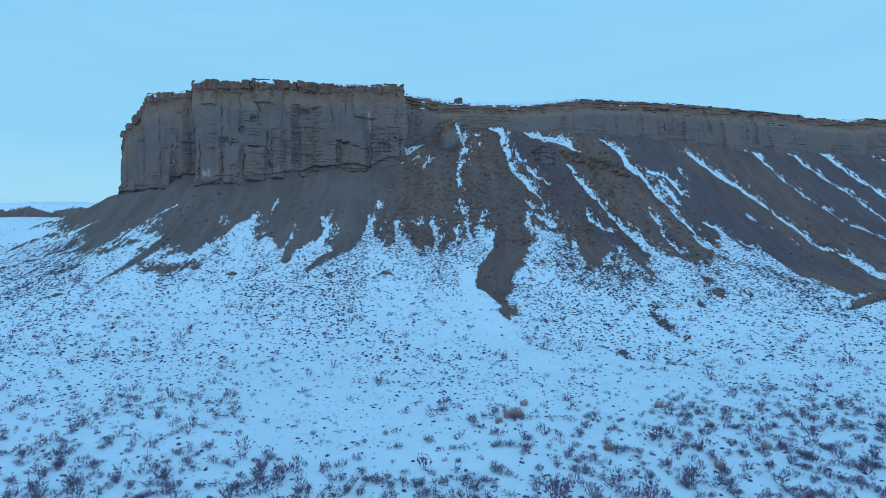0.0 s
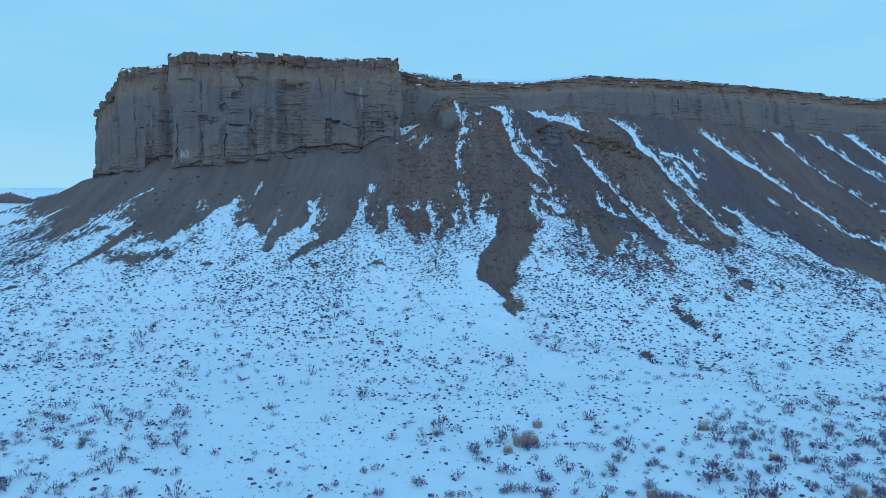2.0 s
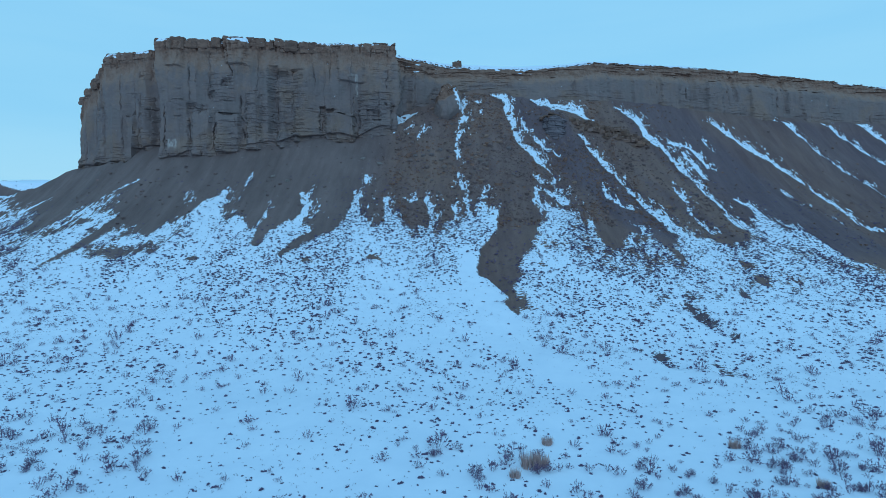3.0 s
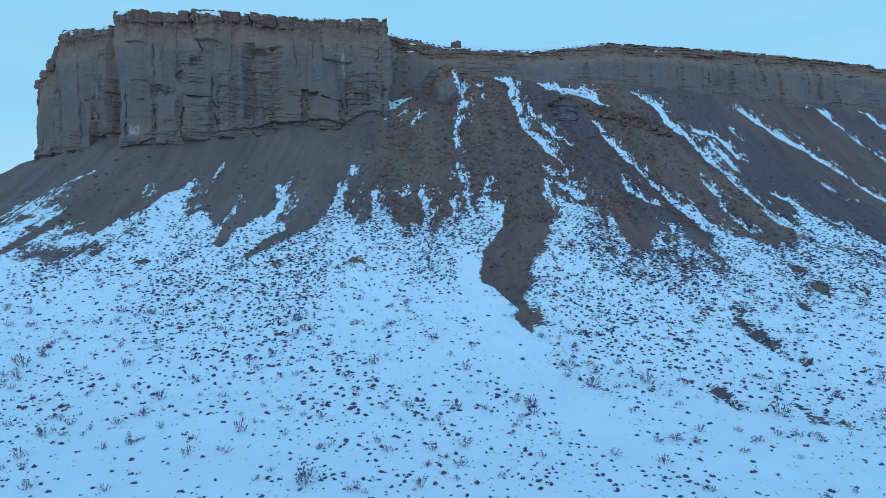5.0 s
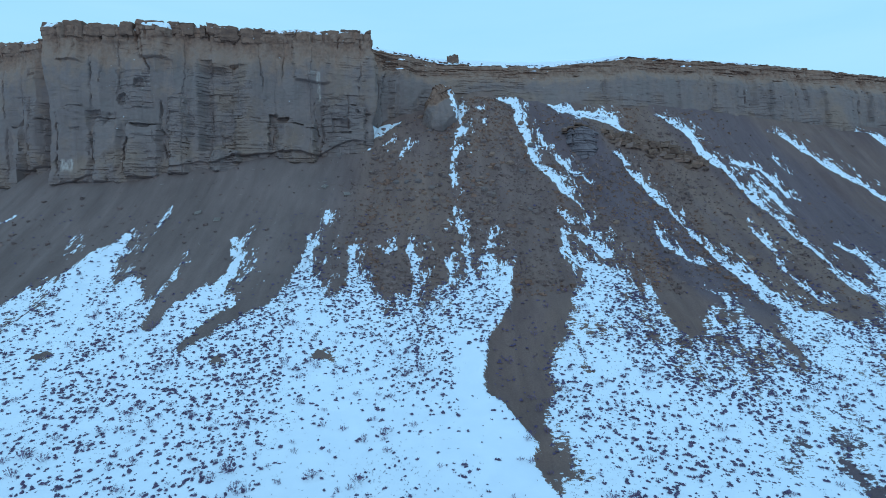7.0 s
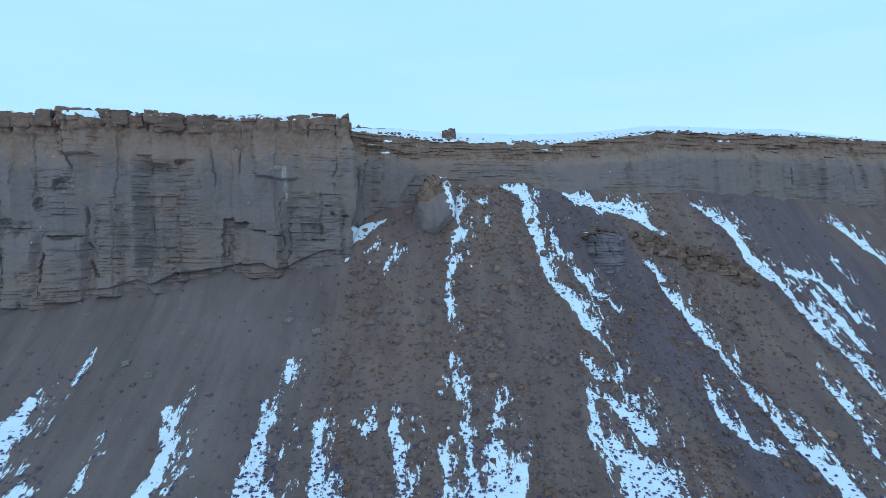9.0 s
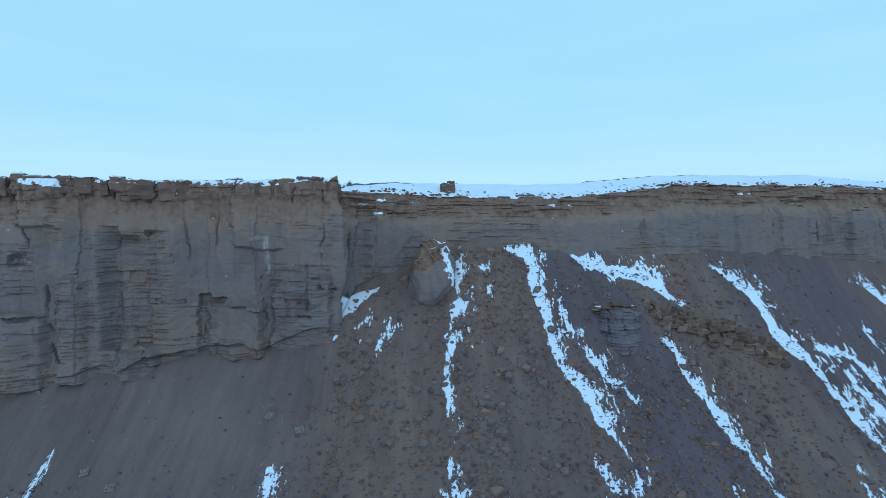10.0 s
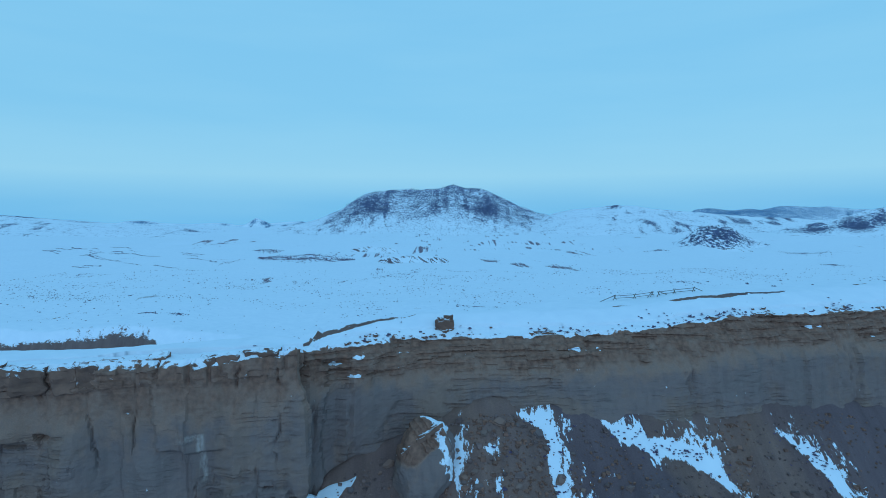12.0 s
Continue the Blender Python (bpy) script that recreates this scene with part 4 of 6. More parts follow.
def part(name, mesh, parent, label="", place=None):
    """A mesh of its own under a thing; its coordinates are the world's unless a place is given."""
    ob = new(name, mesh)
    ob.parent = parent
    ob.matrix_parent_inverse = parent.matrix_basis.inverted()
    if place is not None:
        ob.matrix_basis = place
    return tagged(ob, label)


def build_west_cliff():
    plan = [(-131, 258), (-129.5, 240), (-127, 233), (-124, 229), (-119, 226), (-113, 222), (-110, 220), (-92, 215.5), (-89.5, 214), (-88.5, 208.5),
            (-70, 210), (-52, 211.3), (-45, 212.8), (-36, 216.3), (-28, 216.5), (-14.5, 218), (-15.6, 221.5), (-17, 226)]
    u, line = resample(plan, 0.235)
    foot = np.stack([line[:, 0], line[:, 1], talus(line[:, 0], line[:, 1]) - 3], -1)
    rz = curve(line[:, 0], RIM_Z)
    rz[line[:, 1] > 236] = np.minimum(rz[line[:, 1] > 236], 64)
    side = (line[:, 0] > -20) & (line[:, 1] > 218.6)
    rz[side] = np.minimum(rz[side], mesa_top(line[side, 0], line[side, 1]))
    rz = rz - 0.9 * ramp01(-line[:, 0], 15, 17)
    rim = np.stack([line[:, 0], line[:, 1], rz], -1)
    butte = empty("sandstone_butte", -60, 216, 50)
    front_joints = [(-87.0, -86.6, 46, 62, 0.3, 1.6), (-78.6, -79.2, 47, 58, 0.3, 1.6), (-79.0, -79.0, 62, 76, 0.22, 1.0), (-77.0, -76.5, 66, 74, 0.2, 0.8), (-71.4, -70.8, 47, 60, 0.35, 1.7), (-62.0, -63.5, 49, 65, 0.4, 2.0),
                    (-65.5, -68.0, 70, 83, 0.34, 1.9), (-73.0, -73.0, 70, 80, 0.2, 0.8), (-38.4, -37.8, 53, 60, 0.35, 1.6), (-27.2, -28.4, 54, 67, 0.3, 1.5), (-29.6, -30.0, 68, 78, 0.22, 0.9), (-40.2, -42.0, 67, 86, 0.16, 0.9), (-36.4, -34.5, 70, 86, 0.16, 0.9), (-82.5, -82.0, 74, 82, 0.22, 0.8)]
    side_joints = [(-90.0, -90.2, 44, 81, 0.8, 1.4), (-99, -98, 44, 66, 0.3, 1.3), (-105.5, -105, 44, 74, 0.3, 1.1), (-112.5, -112, 42, 77, 0.6, 1.2), (-118, -117.5, 42, 70, 0.4, 1.2), (-123, -122.5, 42, 66, 0.4, 1.0), (-47.5, -46.8, 75, 83, 0.2, 0.7), (-23, -22.4, 74, 83, 0.22, 0.9), (-17.6, -17.2, 66, 83, 0.22, 0.8)]
    hollows = [(-55.4, -43.0, 52.5, 74.3, 2.6, 9.0), (-55.2, -51.0, 51, 66, 0.9, 3.5), (-39.0, -34.6, 60.0, 61.8, 1.5, 0.6), (-69.6, -66.0, 67.2, 69.6, 1.3, 0.7), (-73.8, -71.0, 63.4, 66.2, 1.1, 0.6), (-24, -19.5, 57.4, 61.0, 1.2, 0.5),
               (-18.5, -14.6, 62.0, 63.8, 1.3, 0.4), (-80, -77, 60.6, 61.6, 0.7, 0.5), (-84, -81.5, 57.2, 58.2, 0.6, 0.5), (-92.5, -88.9, 46, 78, 1.6, 1.4)]
    bulges = [(-86.8, -79.0, 45, 63, -0.6, 1.2), (-78.4, -71.8, 45, 60.5, -0.7, 1.4), (-71.0, -62.6, 46, 59.0, -1.0, 1.5), (-61.8, -56.2, 47, 66.0, -1.0, 1.4), (-52, -45.0, 47, 53.6, -1.6, 1.2), (-47, -38.8, 50, 61.0, -0.9, 0.9),
              (-38.0, -27.6, 50, 60.2, -1.1, 0.7), (-26.8, -15.5, 50, 65.0, -0.8, 0.6), (-104, -99, 44, 60, -1.2, 1.0), (-97, -93, 44, 62, -1.0, 1.0), (-68.5, -60, 74, 86, -0.8, 2.5), (-86, -80, 73, 86, -0.6, 2.0), (-33.5, -24, 70, 86, -0.6, 2.0)]
    mesh = cliff_face("cliff_face", foot, rim, 0.235, 0.175, 0.6, 100, 0.3, [(*h[:4], 1.5 * h[4], h[5]) for h in bulges] + hollows, 3.4, (29, 38, 58, 66, 90, 104, 124), front_joints + side_joints, undercut=0.85, flutes=0.9, parting=0.6, brown=12.0,
                      stains=[(-30.0, -26.6, 71.2, 72.8), (-27.8, -26.6, 65.0, 72.6), (-67.5, -66.8, 66, 71), (-65.8, -65.2, 67, 71), (-86, -82.6, 47.2, 50.8)],
                      packs=[(-55.5, -43, 50, 74), (-62, -55.5, 49, 66), (-73.5, -65, 62, 72), (-27.5, -15, 53, 68), (-80, -74, 58, 62), (-88, -79, 45, 47.5)])
    for m in mesh:
        part("buttress", m, butte)
    return tagged(butte, "grey-brown layered sandstone butte with rusty broken caprock", "butte")


def build_east_cliff():
    plan = [(-19, 222.5), (-12.5, 224.5), (-7, 228.0), (0, 230.5), (8, 231.8), (24, 232.6), (46, 232.5), (67, 237.6), (102, 243), (150, 248), (180, 252), (260, 267), (300, 275.5)]
    u, line = resample(plan, 0.4)
    foot = np.stack([line[:, 0], line[:, 1], talus(line[:, 0], line[:, 1]) - 3], -1)
    rim = np.stack([line[:, 0], np.maximum(np.where(line[:, 0] < -14.3, 225.5, curve(line[:, 0], RIM_Y)), line[:, 1] + 1), np.where(line[:, 0] < -13.8, 81.1, curve(line[:, 0], RIM_Z))], -1)
    ridge = empty("sandstone_ridge_cliff", 60, 240, 66)
    # the eastern part stands in tall blocks between open breaks
    blocks = [(70, 78, 60, 80, -0.7, 1.5), (81, 90, 60, 79, -0.9, 1.8), (94, 97, 70, 82, 1.0, 1.5), (100, 108, 58, 79, -0.9, 1.8), (111, 113, 70, 81, 1.0, 1.0), (117, 127, 58, 78, -1.0, 1.8), (131, 134, 66, 80, 1.2, 1.2), (138, 150, 56, 76, -0.9, 1.8), (52, 62, 62, 84, -0.9, 2.5), (-12.5, -9.0, 58, 79, 1.2, 1.5)]
    breaks = [(80, 79.4, 70, 82, 0.35, 1.4), (92, 92.6, 68, 83, 0.35, 1.4), (109.5, 109, 68, 82, 0.35, 1.3), (128.5, 129, 66, 81, 0.4, 1.4), (66, 66.5, 74, 83, 0.3, 1.0), (47, 47.4, 73, 81, 0.3, 0.9), (-8.5, -9.2, 60, 80, 0.35, 1.3)]
    mesh = cliff_face("cliff_face", foot, rim, 0.4, 0.21, 0.5, 300, 0.32, blocks, 5.0, (14, 38, 62, 90, 120, 160), cracks=breaks, undercut=0.0, thin_top=0.7, flutes=0.4, parting=0.4, blocky=0.32, brown=5.5, top_width=0.62,
                      shelves=[(-11.5, -6.0, 76.9, 0.8), (-13.0, -10.5, 78.8, 0.8), (-9.5, -5.5, 79.6, 0.7), (-3, 1, 79.3, 0.6), (24, 34, 78.8, 1.0), (70, 78, 81.6, 0.6)])
    for m in mesh:
        part("cliff_section", m, ridge)
    return tagged(ridge, "long low grey sandstone cliff with brown ledges and snowy rim", "cliff")


butte = build_west_cliff()
ridge = build_east_cliff()

# ---- makers ----
rng = np.random.default_rng(7)


def land(x, y):
    """Ground level, snow included, at one place or many."""
    x, y = np.atleast_1d(np.asarray(x, float)), np.atleast_1d(np.asarray(y, float))
    return ground_height(x, y) + 0.12 * ramp01(snow_cover(x, y), -0.3, 1.0)


def land_at(x, y):
    return float(land(x, y)[0])


def tri_mesh(name, verts, faces, material, smooth=False):
    mesh = bpy.data.meshes.new(name)
    fill_mesh(mesh, verts, faces, smooth)
    mesh.materials.append(material)
    return mesh


def bm_mesh(name, bm, material, smooth=False):
    mesh = bpy.data.meshes.new(name)
    bm.to_mesh(mesh)
    bm.free()
    mesh.polygons.foreach_set("use_smooth", np.full(len(mesh.polygons), smooth))
    mesh.materials.append(material)
    return mesh


def bush_arrays(seed, twigs, sprigs, thick, height=0.55, stem=0.012):
    """Stem triangles and sprig triangles of one domed, fuzzy shrub about 1 m across."""
    r = np.random.default_rng(seed)
    sv, tv = [], []
    for _ in range(twigs):
        a, out = r.uniform(0, 2 * np.pi), np.sqrt(r.uniform(0.0, 1.0))
        reach = r.uniform(0.72, 1.08)
        tip = np.array([0.5 * np.cos(a) * out, 0.5 * np.sin(a) * out, height * (0.12 + 0.88 * np.sqrt(max(0.0, 1 - 0.9 * out * out)))]) * reach
        foot = np.array([np.cos(a), np.sin(a), 0]) * out * 0.12 + np.array([0, 0, -0.05])
        side = np.array([-np.sin(a), np.cos(a), 0]) * stem
        sv += [foot - side, foot + side, tip]
        for _ in range(sprigs):
            p = foot + (tip - foot) * r.uniform(0.45, 1.0)
            d = r.normal(size=3) * np.array([1, 1, 0.7]) + (tip - foot) * 1.6
            d *= r.uniform(0.07, 0.16) / np.linalg.norm(d)
            side = np.cross(d, r.normal(size=3))
            side *= thick * r.uniform(0.6, 1.2) / np.linalg.norm(side)
            tv += [p - side, p + side, p + d]
    return np.array(sv), np.array(tv)


def clump_arrays(seed, blades, sides=5):
    """A low tuft of brush: a small matted heart and twigs fanning out of it all round, about 1 m across."""
    r = np.random.default_rng(seed)
    stretch = r.uniform(0.6, 1.0)
    tris, hearts = [], []
    for _ in range(2):
        # matted hearts, a little apart
        ox, oy, big = r.uniform(-0.2, 0.2), r.uniform(-0.2, 0.2) * stretch, r.uniform(0.18, 0.32)
        hearts.append((ox, oy, big))
        a = np.arange(sides) * 2 * np.pi / sides + r.uniform(0, 6)
        g = big * r.uniform(0.7, 1.3, sides)
        ring = np.stack([ox + np.cos(a) * g, oy + np.sin(a) * g, r.uniform(-0.04, 0.10, sides)], -1)
        top = np.array([ox + r.uniform(-0.08, 0.08), oy + r.uniform(-0.08, 0.08), big * r.uniform(0.8, 1.3)])
        for i in range(sides):
            tris += [ring[i], ring[(i + 1) % sides], top]
    for k in range(blades):
        ox, oy, big = hearts[k % len(hearts)]
        b, rise, out = r.uniform(0, 6.28), r.uniform(0.05, 1.3), big * r.uniform(0.4, 0.95)
        foot = np.array([ox + np.cos(b) * out, oy + np.sin(b) * out, 0.7 * (big - out) + r.uniform(0.0, 0.1)])
        b += r.normal(0, 0.6)
        d = np.array([np.cos(b) * np.cos(rise), np.sin(b) * np.cos(rise), np.sin(rise)]) * r.uniform(0.12, 0.26)
        side = np.array([-np.sin(b), np.cos(b), r.uniform(-0.5, 0.5)]) * r.uniform(0.025, 0.055)
        tris += [foot - side, foot + side, foot + d]
    v = np.array(tris)
    return v, as_tris(v)


def as_tris(v):
    return np.arange(len(v)).reshape(-1, 3)


def slab_arrays(seed):
    """A flat, broken slab of rock about 1 m across, split by a bedding plane."""
    r = np.random.default_rng(seed)
    n = 7
    a = np.arange(n) * 2 * np.pi / n + r.uniform(-0.3, 0.3, n)
    rad = r.uniform(0.36, 0.62, n)
    tall = r.uniform(0.16, 0.34)
    rings = []
    for level, grow in ((-0.3, 1.05), (0.45, 1.0), (0.5, 0.86), (0.93, 0.84), (1.0, 0.74)):
        g = rad * grow * r.uniform(0.93, 1.05, n)
        rings.append(np.stack([np.cos(a) * g, 0.75 * np.sin(a) * g, tall * level + 0.04 * np.cos(a + seed)], -1))
    verts = np.concatenate(rings + [np.array([[0, 0, tall]])])
    faces = []
    for k in range(4):
        for i in range(n):
            j = (i + 1) % n
            faces += [[k * n + i, k * n + j, k * n + n + j], [k * n + i, k * n + n + j, k * n + n + i]]
    faces += [[4 * n + i, 4 * n + (i + 1) % n, 5 * n] for i in range(n)]
    return verts, np.array(faces)


def merged(name, protos, spots, material, smooth=False):
    """Many small copies as one mesh. spots: kind, x, y, z, size, turn, height factor."""
    allv, allf, count = [], [], 0
    for k, (pv, pf) in enumerate(protos):
        s = spots[spots[:, 0] == k]
        if not len(s):
            continue
        c, n = np.cos(s[:, 5]), np.sin(s[:, 5])
        x = pv[None, :, 0] * c[:, None] - pv[None, :, 1] * n[:, None]
        y = pv[None, :, 0] * n[:, None] + pv[None, :, 1] * c[:, None]
        z = pv[None, :, 2] * s[:, 6:7] + 0 * x
        v = np.stack([x, y, z], -1) * s[:, 4, None, None] + s[:, None, 1:4]
        f = pf[None] + (np.arange(len(s)) * len(pv))[:, None, None] + count
        allv.append(v.reshape(-1, 3))
        allf.append(f.reshape(-1, 3))
        count += len(s) * len(pv)
    return tri_mesh(name, np.concatenate(allv), np.concatenate(allf), material, smooth)


def spots_from(x, y, kinds, size, sink=0.0, tall=(0.8, 1.25)):
    n = len(x)
    z = land(x, y) - sink * size
    return np.stack([rng.integers(0, kinds, n), x, y, z, size, rng.uniform(0, 6.28, n), rng.uniform(*tall, n)], -1)


def random_places(n, x0, x1, y0, y1, keep):
    """Places in a rectangle, kept with the chance that keep(x, y) gives."""
    x, y = rng.uniform(x0, x1, n), rng.uniform(y0, y1, n)
    ok = rng.uniform(0, 1, n) < keep(x, y)
    return x[ok], y[ok]


def box_block(w, d, h, seed, cuts=2, wear=0.10):
    """A worn block of jointed rock."""
    bm = bmesh.new()
    bmesh.ops.create_cube(bm, size=1.0)
    bmesh.ops.bevel(bm, geom=list(bm.edges), offset=0.045, segments=1, affect="EDGES")
    bmesh.ops.subdivide_edges(bm, edges=list(bm.edges), cuts=cuts, use_grid_fill=True)
    off = Vector((seed * 3.7, seed * 1.3, seed * 7.1))
    for v in bm.verts:
        p = Vector((v.co.x * w, v.co.y * d, v.co.z * h))
        v.co = p + wear * Vector((noise.noise(p * 0.9 + off), noise.noise(p * 0.9 - off), noise.noise(p * 1.1 + off * 2))) * min(w, d, h) \
            + 0.04 * noise.noise(p * 3.0 + off) * Vector((1, 1, 1))
    bmesh.ops.recalc_face_normals(bm, faces=bm.faces)
    return bm


# ---- caprock knobs along the rim of the butte ----
def knob_mesh(w, d, h, seed):
    """A rounded, split block of caprock with bedding grooves."""
    bm = bmesh.new()
    bmesh.ops.create_cube(bm, size=2.0)
    bmesh.ops.subdivide_edges(bm, edges=list(bm.edges), cuts=7, use_grid_fill=True)
    off = Vector((seed * 3.7, seed * 1.3, seed * 7.1))
    for v in bm.verts:
        p = v.co.copy()
        r = (abs(p.x) ** 11 + abs(p.y) ** 11 + abs(p.z) ** 11) ** (1 / 11)
        p = p / r
        q = Vector((p.x * w / 2, p.y * d / 2, p.z * h / 2))
        bed = math.floor((q.z + 0.15 * noise.noise(q * 0.7 + off)) / 0.42)
        jut = float(hashed(np.array([bed]), np.array([seed]), 5)[0]) - 0.5
        side = Vector((q.x, q.y, 0)).normalized()
        v.co = q + side * 0.42 * jut + 0.38 * Vector((noise.noise(q * 0.55 + off), noise.noise(q * 0.55 - off), 0.9 * noise.noise(q * 0.8 + off * 2))) + 0.16 * Vector((0, 0, noise.noise(q * 1.9 - off))) + 0.09 * noise.noise(q * 2.6 + off) * side
    bmesh.ops.recalc_face_normals(bm, faces=bm.faces)
    return bm_mesh("cap_block", bm, MAT_CAP)


def build_cap_blocks():
    plan = [(-126, 231), (-119, 226.3), (-113, 222.3), (-110, 220.3), (-92, 215.8), (-89.6, 214), (-88.3, 208.8), (-70, 210.2), (-52, 211.5), (-45, 213), (-36, 216.4), (-28, 216.7), (-15.8, 218)]
    u, line = resample(plan, 0.2)
    at, k = 1.0, 0
    while at < u[-1] - 0.5:
        wide = 1.5 + 3.6 * float(hashed(np.array([k]), np.array([1]), 9)[0]) ** 1.3
        i = int(min(len(line) - 1, at / 0.2))
        x, y = line[i]
        t = line[min(len(line) - 1, i + 5)] - line[max(0, i - 5)]
        tall = 2.6 + 1.2 * float(hashed(np.array([k]), np.array([2]), 9)[0])
        up = 0.05 + 0.75 * float(hashed(np.array([k]), np.array([4]), 9)[0]) ** 2 + (0.45 if -72.5 < x < -66.5 else 0.0)
        ob = part("cap_block", knob_mesh(wide, 3.0, tall, k), butte, "rusty brown weathered caprock block" if k == 0 else "")
        ob.matrix_basis = pose(x, y + 1.0 + rng.uniform(-0.25, 0.25), float(np.interp(x, *zip(*RIM_Z))) + up - tall / 2, rng.uniform(-4, 4), rng.uniform(-3, 3), math.degrees(math.atan2(t[1], t[0])) + rng.uniform(-7, 7))
        at += wide * (0.93 + 0.1 * rng.uniform())
        k += 1


build_cap_blocks()


# ---- the fallen slab leaning below the notch ----
def build_leaning_slab():
    thing = empty("leaning_boulder", 2.5, 222, 60)
    bm = bmesh.new()
    bmesh.ops.create_icosphere(bm, subdivisions=6, radius=1.0)
    cap, snow = [], []
    for v in bm.verts:
        p = v.co.copy()
        q = Vector((math.copysign(abs(p.x) ** 0.6, p.x) * 4.2, math.copysign(abs(p.y) ** 0.7, p.y) * 3.6, math.copysign(abs(p.z) ** 0.6, p.z) * 6.3))
        for n, far in (((0.62, -0.35, 0.70), 4.9), ((-0.80, -0.40, -0.45), 4.6), ((0.75, -0.5, -0.42), 4.4), ((-0.55, -0.45, 0.7), 5.9), ((0.1, -0.9, 0.42), 3.9)):
            over = q.dot(Vector(n)) - far
            if over > 0:
                q -= Vector(n) * over * 0.85
        line = q.z - 0.6 - 1.3 * (q.x + 1.0) + 0.9 * noise.noise(q * 0.4)
        upper = min(1, max(0, line / 1.2)) * min(1, max(0, (q.z + 1.5) / 1.5))
        bed = math.floor((q.z * 0.8 + 0.75 * q.x + 0.2 * noise.noise(q)) / 0.5)
        jut = float(hashed(np.array([bed]), np.array([3]), 5)[0])
        q *= 1 + 0.11 * noise.fractal(q * 0.22, 1.0, 2.0, 4) + 0.02 * noise.fractal(q * 1.2, 1.0, 2.0, 3)
        out = Vector((q.x, q.y, 0)).normalized()
        q += out * upper * (0.5 * jut - 0.1)
        v.co = q
        cap.append(upper * 1.3)
        drift = 1 - abs(q.x - 0.2 - 0.62 * (5.5 - q.z) + 0.8 * noise.noise(q * 0.6)) / max(0.25, 1.5 + 1.3 * noise.noise(q * 0.8) + 0.5 * noise.noise(q * 2.1))
        snow.append(max(0.0, drift) * (0.95 if q.z > -1.5 else 0.0) + (0.5 if p.z > 0.93 else 0.0))
    mesh = bm_mesh("body", bm, MAT_CLIFF)
    for key, values in (("cap", cap), ("snow", snow), ("stain", np.zeros(len(cap)))):
        mesh.attributes.new(key, "FLOAT", "POINT").data.foreach_set("value", np.array(values, np.float32))
    body = part("body", mesh, thing, "grey fallen sandstone slab with rusty beds")
    place = pose(3.0, 224.4, 64.7, -12, 17, 6)
    body.matrix_basis = place
    for k in range(16):
        s = k / 15
        bm = box_block(rng.uniform(1.0, 2.4), rng.uniform(1.2, 2.0), rng.uniform(0.4, 0.8), 40 + k, 2, 0.3)
        slab = part("broken_bed", bm_mesh("broken_bed", bm, MAT_CAP), thing, "rust-coloured broken sandstone bed" if k == 0 else "")
        slab.matrix_basis = place @ pose(-3.5 + 3.2 * s ** 1.6, -1.5 - 1.0 * math.sin(2.6 * s), 0.4 + 5.2 * s + rng.uniform(-0.3, 0.3), rng.uniform(-12, 12), -40 + rng.uniform(-10, 10), rng.uniform(-15, 15))
    tagged(thing, "huge fallen sandstone slab leaning on the talus with snow", "boulder")


build_leaning_slab()


